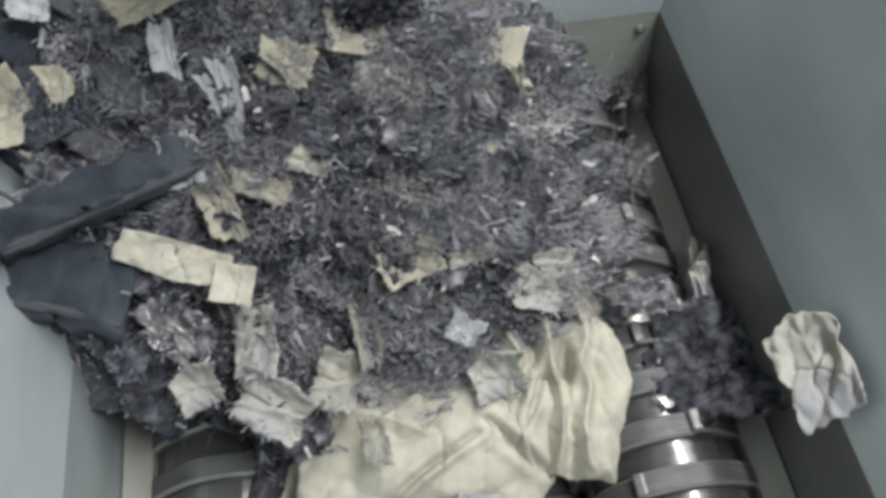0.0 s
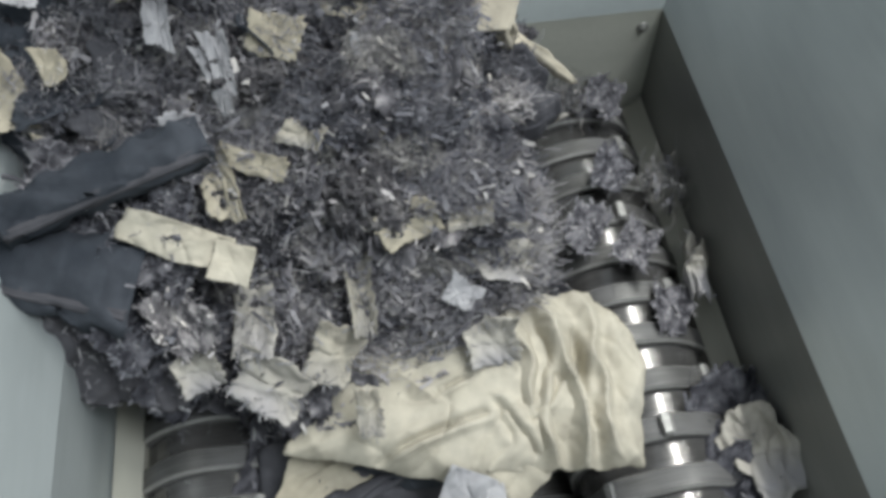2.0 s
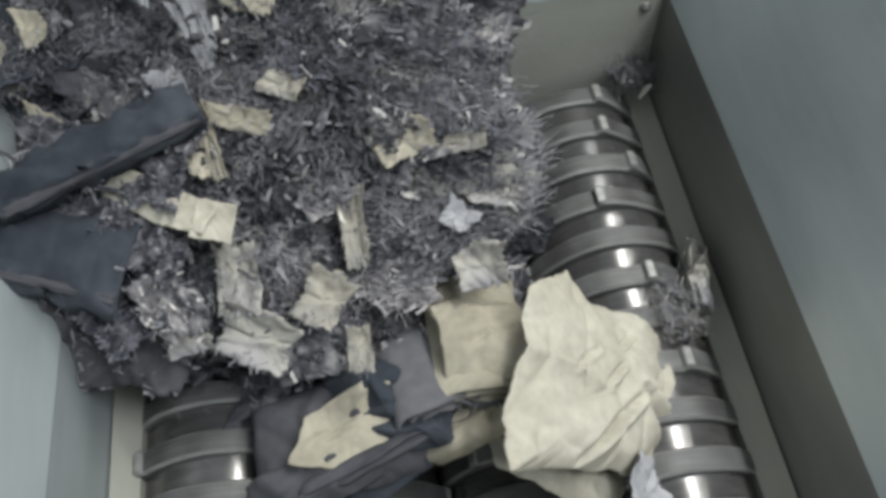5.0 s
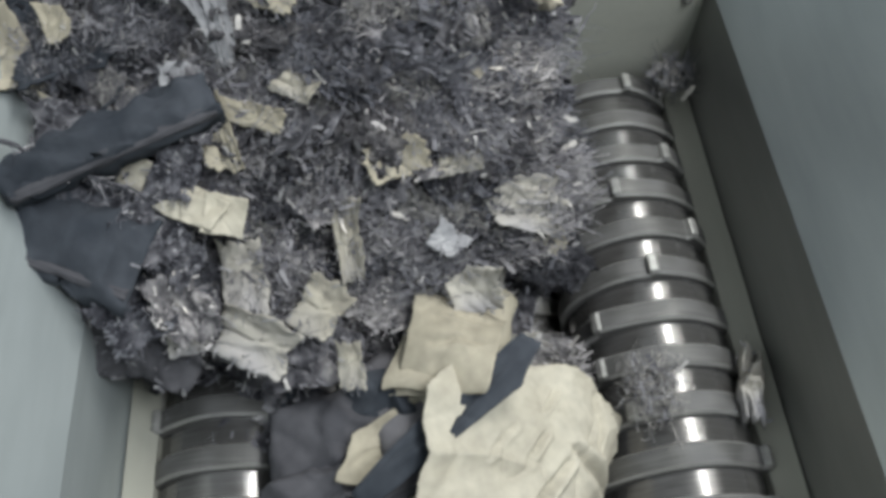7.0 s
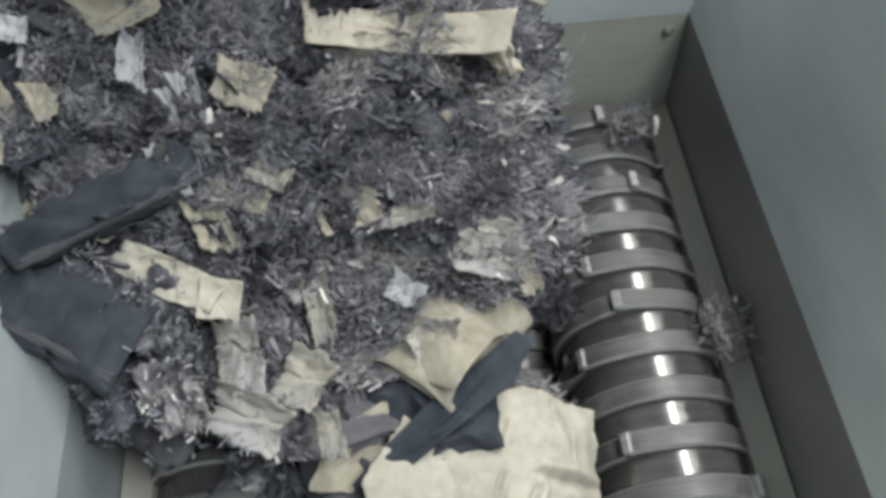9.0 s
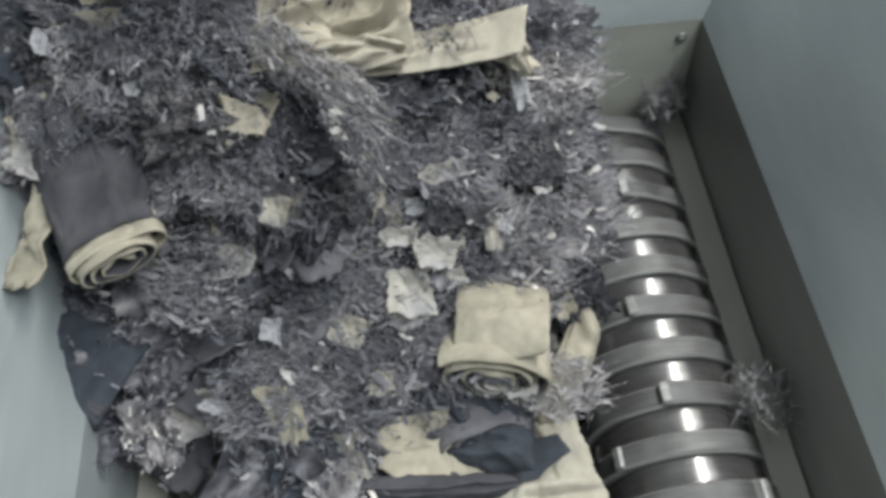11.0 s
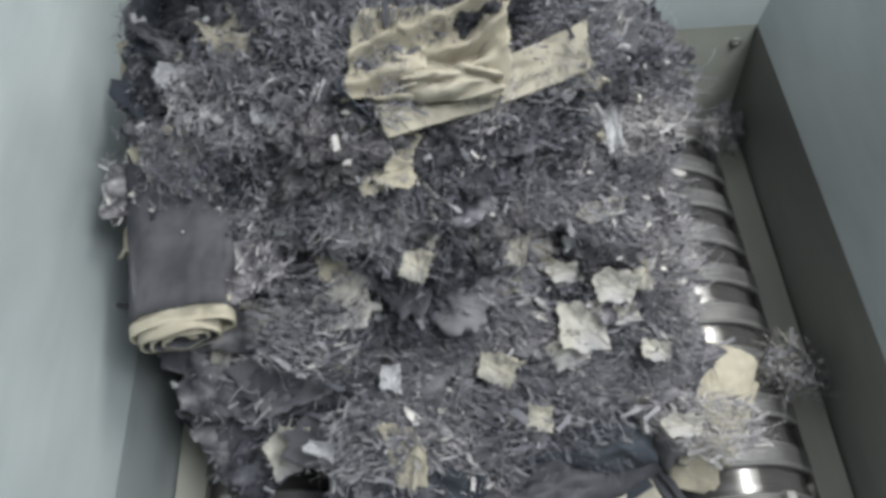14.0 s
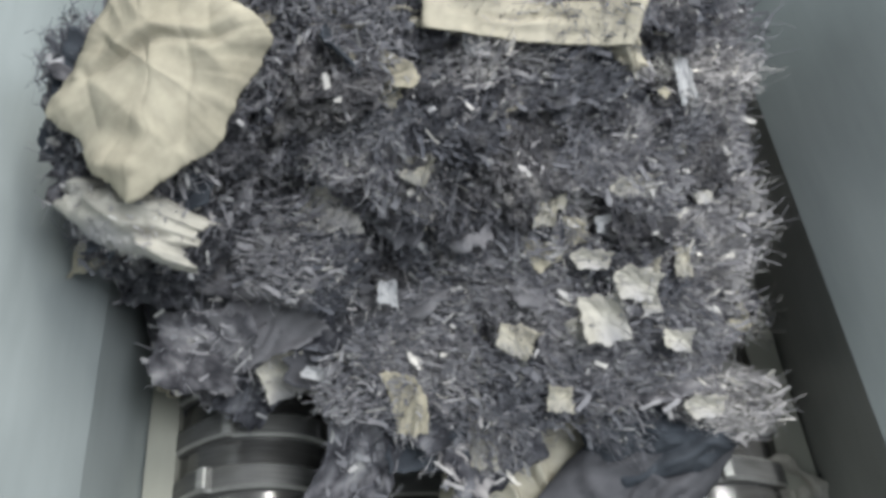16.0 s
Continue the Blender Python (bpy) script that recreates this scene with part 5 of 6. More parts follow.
def ride(ob, index, x, y, z, tilt, lean, spin, sink=0.0):
    """Queue rows that follow the heap from the given row's place."""
    weights = {k: 1.0 / ((r[index][1] - x) ** 2 + (r[index][2] - y) ** 2 + 0.004) ** 1.5 for k, r in FLOW.items()}
    total = sum(weights.values())
    rows = []
    for i, t in enumerate(TIMES):
        dx = sum(w * (FLOW[k][i][1] - FLOW[k][index][1]) for k, w in weights.items()) / total
        dy = sum(w * (FLOW[k][i][2] - FLOW[k][index][2]) for k, w in weights.items()) / total
        s = math.sin(t * 0.5 + x * 30)
        deep = sink * (1 - smooth((t - 8.5) / 2.3)) if index > 13 else sink * 0.4 * smooth((t - 8.5) / 2.3)
        back, down = slump(x, y, t) if index == HOME else (0.0, 0.0)
        rows.append((t, pose(held(x + dx, y + dy, t), min(y + dy + back, -0.05), z - deep - down + (swell(y + dy, t) if index < 14 else swell(y + dy, t) - swell(y, 16)), tilt + 5 * s, lean + 4 * s) @ pose(0, 0, 0, 0, 0, spin + 6 * s)))
    MOVES.append((ob, rows))


def cloth(name, mesh, label, category="torn cloth", group=""):
    return tagged(new(name, mesh), label, category, group)


# one half of the cream cloth lies flat with a few creases, the other is drawn into pleats
ob = cloth("cream_cloth", piece_mesh("cream_cloth", ((-0.235, 0.145), (-0.08, 0.20), (0.04, 0.23), (0.15, 0.16), (0.20, -0.05), (0.16, -0.18), (-0.045, -0.195), (-0.10, -0.06)), CREAM, CREAM, 3, 46, 240, 0.05, 0.003, 0.10, buckle=0.014, drape=0.03,
                                     creases=((-0.14, 0.02, 0.03, -0.06, 0.017, 0.007), (-0.04, 0.10, 0.03, 0.06, 0.008, 0.005), (0.02, -0.19, 0.05, -0.06, 0.017, 0.008), (-0.02, 0.02, 0.05, 0.0, 0.009, 0.005), (0.06, -0.12, 0.17, -0.10, 0.013, 0.006), (0.09, 0.02, 0.15, 0.0, 0.007, 0.005))), "large crumpled cream cotton pocket cloth lying on the cutters")
sub = new("pale_lining", piece_mesh("pale_lining", ((-0.06, 0.05), (0.04, 0.06), (0.05, -0.03), (-0.02, -0.07)), PALE, MAUVE, 8, 16, 70, 0.04, 0.003, 0.1, buckle=0.012, creases=((-0.05, 0.03, 0.02, -0.06, 0.008, 0.008),)))
sub.parent, sub.location, sub.rotation_euler = ob, (-0.085, -0.135, -0.010), (0.15, -0.1, 0.3)
tagged(sub, "soft pale grey lining")
carry(ob, "cream_r", 14, -4)
ob = cloth("cream_cloth", piece_mesh("cream_cloth", ((-0.13, -0.13), (-0.13, 0.08), (-0.05, 0.17), (0.09, 0.15), (0.16, 0.06), (0.13, -0.15)), CREAM, CREAM, 12, 40, 220, 0.05, 0.003, 0.05, buckle=0.010, drape=0.035,
                                     creases=((-0.05, -0.10, -0.02, 0.10, 0.022, 0.010), (0.05, -0.08, 0.03, 0.08, 0.018, 0.009)),
                                     pleats=(0.02, -0.02, 0.13, 0.24, 0.12, 2.1, 0.042), hole=(-0.075, 0.095, 0.013, 0.008)), "crumpled cream cotton cloth bunched beside its other half")
carry(ob, "cream_l", 14, 3)

ob = tagged(new("rolled_cuff"), "beige twill trouser end rolled into a short tube", "rolled cloth")
sub = new("tube", roll_mesh("tube", 0.23, 0.098, 2.4, BEIGE, MAUVE, 5, 0.62, 0.12))
sub.parent, sub.rotation_euler = ob, (0, 0.05, radians(-90))
sub = new("inner_roll", roll_mesh("inner_roll", 0.15, 0.042, 2.0, MAUVE, SOILED, 6, 0.7))
sub.parent, sub.location, sub.rotation_euler = ob, (0.005, -0.045, -0.008), (0, 0, radians(-90))
tagged(sub, "frayed grey denim rolled inside")
sub = new("top_flap", piece_mesh("top_flap", ((-0.075, -0.085), (0.065, -0.09), (0.07, 0.07), (-0.02, 0.09), (-0.08, 0.06)), BEIGE, SLATE, 7, 18, 90, 0.05, 0.004, -0.7, buckle=0.006, creases=((-0.04, -0.02, 0.04, -0.01, 0.006, 0.005), (-0.03, 0.03, 0.05, 0.03, 0.005, 0.005))))
sub.parent, sub.location, sub.rotation_euler = ob, (0.012, -0.02, 0.068), (0.05, 0.1, 0.05)
tagged(sub, "creased beige flap turned over the roll")
carry(ob, "roll", -8, 0)

ob = cloth("swirl_of_cloth", roll_mesh("swirl_of_cloth", 0.16, 0.080, 2.6, MAUVE, BEIGE, 9, 0.55, 0.1), "swirled grey denim strip with frayed beige edges", "rolled cloth")
MOVES.append((ob, [(t, pose(x, y, z, -12, 0) @ pose(0, 0, 0, 0, 0, spin - 80)) for t, x, y, z, spin in TRACK["swirl"]]))

ob = tagged(new("folded_denim"), "folded slate denim trouser piece with a beige inside", "folded cloth")
for k, (x, y, z, w, h, mat, und, tl) in enumerate(((0.0, 0.0, 0.0, 0.36, 0.19, SLATE, BEIGE, (0.1, 0.05, 0.1)), (0.05, 0.03, 0.028, 0.23, 0.15, DENIM, BEIGE, (0.2, -0.1, -0.2)), (-0.06, -0.055, 0.014, 0.27, 0.10, SLATE, CREAM, (-0.2, 0.1, 0.3)))):
    outline = ((-w * 0.5, -h * 0.45), (w * 0.1, -h * 0.52), (w * 0.5, -h * 0.4), (w * 0.46, h * 0.45), (-w * 0.1, h * 0.5), (-w * 0.48, h * 0.4))
    sub = new("fold", piece_mesh("fold", outline, mat, und, 20 + k, 22, 120, 0.04, 0.006, -0.25, buckle=0.014, drape=0.035, creases=((-w * 0.4, -h * 0.2, w * 0.35, -h * 0.1, 0.014, 0.010), (-w * 0.1, h * 0.3, w * 0.3, 0.0, 0.010, 0.008))))
    sub.parent, sub.location, sub.rotation_euler = ob, (x, y, z), tl
carry(ob, "fold", 12, 0)

ob = tagged(new("beige_flap"), "beige cotton flap with a dark denim edge, curled", "torn cloth")
sub = new("panel", piece_mesh("panel", ((-0.125, -0.01), (-0.07, 0.045), (0.04, 0.06), (0.125, 0.01), (0.07, -0.05), (-0.05, -0.055)), BEIGE, SLATE, 31, 18, 100, 0.04, 0.005, 0.35, buckle=0.007, creases=((-0.09, 0.0, 0.03, 0.03, 0.006, 0.006),)))
sub.parent = ob
sub = new("edging", sheet_mesh("edging", 0.26, 0.035, SLATE, SLATE, 33, 0.008, 0.012, 0.03, 3, 16, 0.006))
sub.parent, sub.location, sub.rotation_euler = ob, (0, -0.065, 0.004), (0.3, 0, 0.02)
tagged(sub, "dark denim edging")
carry(ob, "flap", 16, 0)

ob = cloth("denim_band", piece_mesh("denim_band", ((-0.20, -0.022), (0.10, -0.036), (0.17, -0.01), (0.16, 0.024), (-0.04, 0.030), (-0.20, 0.014)), DENIM, BEIGE, 37, 16, 110, 0.04, 0.005, -0.3, buckle=0.008, creases=((-0.12, 0.0, 0.10, 0.004, 0.006, 0.007),)), "dark blue denim band between the beige cuff and the cream cloth")
carry(ob, "band", 16, 0)

ob = cloth("beige_flap", sheet_mesh("beige_flap", 0.22, 0.09, BEIGE, SLATE, 35, 0.014, 0.03, 0.02, 4, 24, 0.005, 0.6), "narrow beige flap curling out of the dark denim")
carry(ob, "flap_b", 16, 0)

for key, seed, start, w, h, tilt, lean in (("leg_a", 41, -0.06, 0.22, 0.150, 24, 8), ("leg_u", 42, -0.115, 0.33, 0.080, 30, 6)):
    ob = tagged(new("trouser_leg"), "limp slate-blue denim trouser leg half buried in the heap", "trousers", "trouser legs")
    sub = new("leg", leg_mesh("leg", w, h * 0.85, h, 0.040, DENIM, seed, start, 0.015))
    sub.parent = ob
    sub = new("seam", leg_mesh("seam", w * 0.96, 0.016, 0.016, 0.007, SLATE, seed, start + w * 0.02, 0.004))
    sub.parent, sub.location = ob, (0, -h * 0.30, 0.030)
    tagged(sub, "raised dark seam")
    carry(ob, key, tilt, lean, 0.0 if key == "leg_a" else 0.035)

# the long cream strip that lies across the heap, and the square end torn off it
ob = cloth("cream_strip", piece_mesh("cream_strip", ((-0.10, -0.012), (0.0, -0.032), (0.075, -0.028), (0.08, 0.022), (-0.02, 0.034), (-0.09, 0.036)), CREAM, SOILED, 47, 14, 90, 0.06, 0.003, 0.3, 0.05, buckle=0.007), "long torn strip of cream cotton across the heap", "cloth scrap")
ride(ob, 6, -0.375, -0.498, 0.375, 24, 0, -22, 0.3)
ob = cloth("cream_strip", piece_mesh("cream_strip", ((-0.032, -0.03), (0.03, -0.034), (0.036, 0.026), (-0.03, 0.032)), CREAM, SOILED, 48, 10, 60, 0.08, 0.003, 0.3, 0.06), "square cream cotton end torn off the strip", "cloth scrap")
ride(ob, 6, -0.302, -0.530, 0.360, 24, 6, -8, 0.3)

# a dark sheet added below the lower leg, standing in for its shadow on the wall
ob = cloth("hanging_denim", piece_mesh("hanging_denim", ((-0.09, 0.08), (0.18, 0.07), (0.16, -0.05), (0.02, -0.09), (-0.08, -0.05)), CHARCOAL, CHARCOAL, 45, 16, 110, 0.10, 0.005, 0.2, buckle=0.03, lint=160), "dark frayed sheet added below the trouser leg to stand in for its shadow")
MOVES.append((ob, [(t, pose(max(-0.56, x + 0.055), max(FRONT + 0.12, y - 0.10), z - 0.125, 52, 8) @ pose(0, 0, 0, 0, 0, spin)) for t, x, y, z, spin in TRACK["leg_a"]]))

ob = tagged(new("cuffed_trouser_leg"), "charcoal denim trouser leg with a folded cream cuff", "trousers")
sub = new("leg", leg_mesh("leg", 0.56, 0.165, 0.150, 0.040, CHARCOAL, 51, -0.44, 0.016))
sub.parent = ob
sub = new("cuff", leg_mesh("cuff", 0.036, 0.150, 0.150, 0.034, BEIGE, 52, 0.105, 0.003))
sub.parent = ob
tagged(sub, "cream folded cuff")
sub = new("inner_roll", roll_mesh("inner_roll", 0.06, 0.066, 2.6, BEIGE, SLATE, 53, 0.6))
sub.parent, sub.location = ob, (0.125, 0, 0)
tagged(sub, "rolled cream hem seen end on")
carry(ob, "leg_b", 10, -8)

ob = tagged(new("torn_trouser_edge"), "torn beige cloth edge hanging from the heap with dark frayed holes", "torn cloth")
sub = new("panel", piece_mesh("panel", ((-0.20, -0.035), (-0.05, -0.028), (0.13, -0.04), (0.15, 0.035), (0.05, 0.045), (-0.10, 0.03), (-0.20, 0.042)), BEIGE, SLATE, 55, 16, 150, 0.10, 0.005, 0.25, 0.05, buckle=0.014, creases=((-0.15, -0.02, -0.12, 0.03, 0.012, 0.008), (0.04, -0.03, 0.07, 0.04, 0.012, 0.008))))
sub.parent = ob
sub = new("denim_side", sheet_mesh("denim_side", 0.28, 0.05, SLATE, SLATE, 57, 0.012, 0.02, 0.08, 4, 22, 0.005))
sub.parent, sub.location, sub.rotation_euler = ob, (0.01, -0.034, 0.002), (0.3, 0, 0.05)
tagged(sub, "dark slate denim along the edge")
carry(ob, "edge_b", 20, -30)

ob = tagged(new("cream_strap"), "long flat cream cotton strap across the heap", "torn cloth")
sub = new("band", piece_mesh("band", ((-0.17, -0.030), (0.13, -0.034), (0.15, 0.028), (0.0, 0.026), (-0.17, 0.040)), ECRU, BEIGE, 61, 16, 110, 0.03, 0.004, 0.25, buckle=0.008, creases=((-0.12, 0.0, 0.06, 0.004, 0.006, 0.006),)))
sub.parent = ob
sub = new("loose_end", sheet_mesh("loose_end", 0.10, 0.042, ECRU, BEIGE, 62, 0.014, 0.02, 0.08, 4, 22, 0.004))
sub.parent, sub.location, sub.rotation_euler = ob, (0.128, -0.022, -0.018), (0.1, 0.35, -0.75)
tagged(sub, "frayed drooping end of the strap")
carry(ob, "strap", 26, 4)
ob = tagged(new("beige_jacket_piece"), "creased beige cotton garment piece with deep folds", "torn cloth")
sub = new("panel", piece_mesh("panel", ((-0.12, -0.05), (0.10, -0.07), (0.13, 0.05), (-0.08, 0.08)), BEIGE, BEIGE, 63, 26, 150, 0.07, 0.004, 0.2, buckle=0.012, pleats=(0.0, 0.0, 0.10, 0.20, 1.75, 2.4, 0.034), creases=((-0.08, 0.0, 0.08, -0.01, 0.02, 0.009),)))
sub.parent = ob
sub = new("fold", sheet_mesh("fold", 0.14, 0.045, ECRU, BEIGE, 64, 0.016, 0.02, 0.06, 4, 22, 0.004))
sub.parent, sub.location, sub.rotation_euler = ob, (0.03, -0.05, 0.012), (0.2, 0, -0.1)
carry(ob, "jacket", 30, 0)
ob = cloth("beige_sheet", piece_mesh("beige_sheet", ((-0.17, -0.10), (-0.02, -0.13), (0.15, -0.09), (0.14, 0.08), (0.04, 0.14), (-0.15, 0.10)), BEIGE, BEIGE, 66, 40, 220, 0.07, 0.003, 0.22, buckle=0.007, drape=0.05, pleats=(-0.02, 0.0, 0.17, 0.30, 2.2, 1.3, 0.016), creases=((0.12, -0.06, -0.06, 0.08, 0.010, 0.010),)), "large torn beige cotton sheet sliding down the heap")
ob.scale = (0.9, 0.9, 0.9)
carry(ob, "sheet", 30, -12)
ob = cloth("frayed_cloth", sheet_mesh("frayed_cloth", 0.22, 0.085, SOILED, MAUVE, 68, 0.014, 0.05, 0.07, 4, 40, 0.004, lint=200, corner=0.9), "bunched soiled cream cloth with frayed grey edge")
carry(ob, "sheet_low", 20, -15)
ob = cloth("soiled_rag", piece_mesh("soiled_rag", ((-0.05, -0.09), (0.05, -0.08), (0.06, 0.05), (0.0, 0.10), (-0.05, 0.06)), SOILED, MAUVE, 71, 16, 90, 0.14, 0.003, 0.4, 0.10, buckle=0.010), "soiled cream rag caught beside the cutters")
carry(ob, "side_rag", 0, -38)
ob = cloth("frayed_cloth", piece_mesh("frayed_cloth", ((-0.09, -0.11), (0.08, -0.12), (0.10, 0.06), (-0.02, 0.12), (-0.11, 0.04)), RAG, SOILED, 73, 14, 90, 0.25, 0.004, 0.3, 0.22, lint=240), "bunched grey denim rag beside the cutters")
carry(ob, "side_lint", 0, -10)
ob = cloth("soiled_rag", sheet_mesh("soiled_rag", 0.045, 0.15, SOILED, MAUVE, 75, 0.016, 0.02, 0.08, 4, 24, 0.004, lint=40), "narrow soiled rag lying along the comb bar")
carry(ob, "ledge_rag", 0, -10)

ob = tagged(new("dark_denim_flap"), "dark denim flap with a cream edge hanging off the heap", "torn cloth")
sub = new("flap", sheet_mesh("flap", 0.22, 0.12, SLATE, SLATE, 91, 0.022, 0.05, 0.03, 4, 24, 0.005))
sub.parent = ob
sub = new("edging", sheet_mesh("edging", 0.20, 0.022, ECRU, ECRU, 93, 0.006, 0.010, 0.04, 2, 16, 0.005))
sub.parent, sub.location, sub.rotation_euler = ob, (0, 0.062, 0.004), (0.2, 0, 0.03)
tagged(sub, "frayed cream edging")
carry(ob, "dark_flap", 20, 25)


def cord_mesh(a, mid, c, radius):
    """A frayed cord sagging from a over mid to c."""
    segs, around = 40, 7
    a, mid, c = Vector(a), Vector(mid), Vector(c)
    verts, faces, rng = [], [], random.Random(3)
    for k in range(segs + 1):
        f = k / segs
        p = a * (1 - f) ** 2 + mid * 2 * f * (1 - f) + c * f * f
        p = p + Vector((0, 0.006 * noise.noise(Vector((f * 9, 1, 0))), 0.006 * noise.noise(Vector((f * 9, 5, 0)))))
        r = radius * (1 + 0.5 * noise.noise(Vector((f * 25, 3, 0))))
        verts += [(p.x, p.y + r * math.cos(6.2832 * q / around), p.z + r * math.sin(6.2832 * q / around)) for q in range(around)]
    for k in range(segs):
        for q in range(around):
            faces.append((k * around + q, k * around + (q + 1) % around, (k + 1) * around + (q + 1) % around, (k + 1) * around + q))
    slots = [0] * len(faces)
    for k in range(160):
        f = rng.random()
        p = a * (1 - f) ** 2 + mid * 2 * f * (1 - f) + c * f * f
        ribbon(verts, faces, slots, 1, p, (c - a) * 3 + Vector((rng.gauss(0, 1), rng.gauss(0, 1), rng.gauss(0, 0.6))), Vector((0, 0, 1)), rng.uniform(0.01, 0.04), rng.uniform(0.0005, 0.003), rng.uniform(-2, 2), 5, rng, 0.8)
    return raw_mesh("seam_cord", verts, faces, (SLATE, THREAD), slots)


ob = cloth("seam_cord", cord_mesh(CORD_A, CORD_MID, CORD_C, 0.0042), "long torn seam cord stretched across the heap", "cord")
rows = []
for i, t in enumerate(TIMES):
    dx, dy = FLOW["hole"][i][1] - FLOW["hole"][10][1], FLOW["hole"][i][2] - FLOW["hole"][10][2]
    rows.append((t, pose(dx, dy, 0.0 - 0.18 * smooth((t - 8.5) / 2.3))))
MOVES.append((ob, rows))

def shred_mat_mesh(seed, flakes, threads, spread, mats, radius=0.075):
    """A patch of finely shredded cloth: torn flakes and fibres drawn roughly one way, lapped over one another."""
    rng = random.Random(seed)
    verts, faces, slots = [], [], []
    up = Vector((0, 0, 1))
    for k in range(flakes + threads):
        a, r = rng.uniform(0, 2 * math.pi), radius * math.sqrt(rng.random())
        p = Vector((r * math.cos(a), r * math.sin(a), rng.uniform(-0.014, 0.012) + 0.012 * (1 - (r / radius) ** 2)))
        p.z += 0.010 * noise.noise(p * 40 + Vector((seed, 0, 0)))
        h = rng.gauss(0, spread)
        way = Vector((math.cos(h), math.sin(h), rng.gauss(0, 0.20)))
        lean = (up + Vector((rng.gauss(0, 0.4), rng.gauss(0, 0.4), 0))).normalized()
        if k < flakes:
            big = rng.random() ** 2.2
            if k % 21 == 0:
                ribbon(verts, faces, slots, 0, p, way, lean, rng.uniform(0.018, 0.036), rng.uniform(0.007, 0.014), rng.uniform(-1.2, 1.2), 4, rng, 1.2)
                continue
            ribbon(verts, faces, slots, 0 if rng.random() < 0.93 else 1, p, way, lean, 0.006 + 0.026 * big, 0.0011 + 0.0045 * rng.random() * (0.3 + big), rng.uniform(-2.8, 2.8), 4, rng, 1.3)
        else:
            ribbon(verts, faces, slots, 2, p, way, lean, rng.uniform(0.015, 0.06), rng.uniform(0.0004, 0.0012), rng.uniform(-4, 4), 7, rng)
    return raw_mesh("shred_mat", verts, faces, mats, slots)


MATS = [shred_mat_mesh(400 + k, 480, 420, 1.0, (SHRED, YARN, THREAD)) for k in range(6)]
STREAKED = [shred_mat_mesh(420 + k, 520, 360, 0.50, (SHRED, YARN, THREAD)) for k in range(4)]
PALE_MATS = [shred_mat_mesh(440 + k, 360, 240, 0.55, (YARN, SHRED, YARN)) for k in range(3)]
rng = random.Random(21)
mats_at, tries = [], 0
while len(mats_at) < 175 and tries < 9000:
    tries += 1
    x, y = rng.uniform(-0.66, 0.25), rng.uniform(-0.62, -0.12)
    if y < -0.61 + (0.35 if x < -0.2 else 0.75) * (x + 0.20) ** 2 or x > 0.25 - 0.10 * smooth((y + 0.3) / 0.25) or any((x - a) ** 2 + (y - b) ** 2 < 0.046 ** 2 for a, b in mats_at):
        continue
    if (x + 0.58) ** 2 + (y + 0.42) ** 2 < 0.012 or in_pocket(x, y, 0.022):
        continue
    mats_at.append((x, y))
    streaky = x > -0.15 and y < -0.25
    ob = tagged(new("shred_mat", rng.choice(STREAKED if streaky else MATS)), "matted layer of finely shredded grey-blue denim flakes and fibre", "textile shreds", "heap of shredded denim", "stuff")
    w = rng.uniform(0.75, 1.25)
    ob.scale = (w, w * rng.uniform(0.7, 1.0), w)
    ride(ob, HOME, x, y, heap_height(x, y) + rng.uniform(-0.005, 0.065), 28 + rng.uniform(-34, 34), rng.uniform(-30, 30), rng.gauss(-10, 22) if streaky else rng.uniform(-70, 70))

# matted shreds drawn down to the front as the heap moves on
front_at, tries = [], 0
while len(front_at) < 24 and tries < 4000:
    tries += 1
    x, y = rng.uniform(-0.30, 0.42), rng.uniform(-0.86, -0.58)
    if any((x - a) ** 2 + (y - b) ** 2 < 0.05 ** 2 for a, b in front_at) or (x < -0.12 and y < -0.80):
        continue
    front_at.append((x, y))
    ob = tagged(new("shred_mat", rng.choice(STREAKED)), "matted layer of finely shredded grey-blue denim flakes and fibre", "textile shreds", "heap of shredded denim", "stuff")
    w = rng.uniform(0.8, 1.2)
    ob.scale = (w, w * rng.uniform(0.7, 1.0), w)
    ride(ob, len(TIMES) - 1, x, y, 0.165 + 0.72 * (y + 0.86), 30 + rng.uniform(-20, 20), rng.uniform(-18, 18), rng.gauss(-12, 25), 0.20)

# pale fibre among the shreds
for k, (index, x, y, z, w, h, spin) in enumerate((
        (15, 0.09, -0.50, 0.325, 1.15, 0.85, 10), (15, 0.17, -0.47, 0.295, 1.0, 0.75, -15), (15, 0.10, -0.57, 0.265, 1.0, 0.7, 20), (15, 0.02, -0.53, 0.30, 0.8, 0.6, -10),
        (8, -0.36, -0.33, 0.40, 0.75, 0.6, 30), (8, -0.30, -0.52, 0.27, 0.8, 0.5, 0), (8, 0.02, -0.50, 0.27, 1.0, 0.7, -12), (8, 0.10, -0.52, 0.25, 0.9, 0.6, 8))):
    ob = tagged(new("fibre_mat", PALE_MATS[k % 3]), "pale frayed fibre and yarn matted among the shreds", "textile shreds", "pale fibre clumps", "stuff")
    ob.scale = (w, h, w)
    ride(ob, index, x, y, z, 26, 0, spin, 0.14)


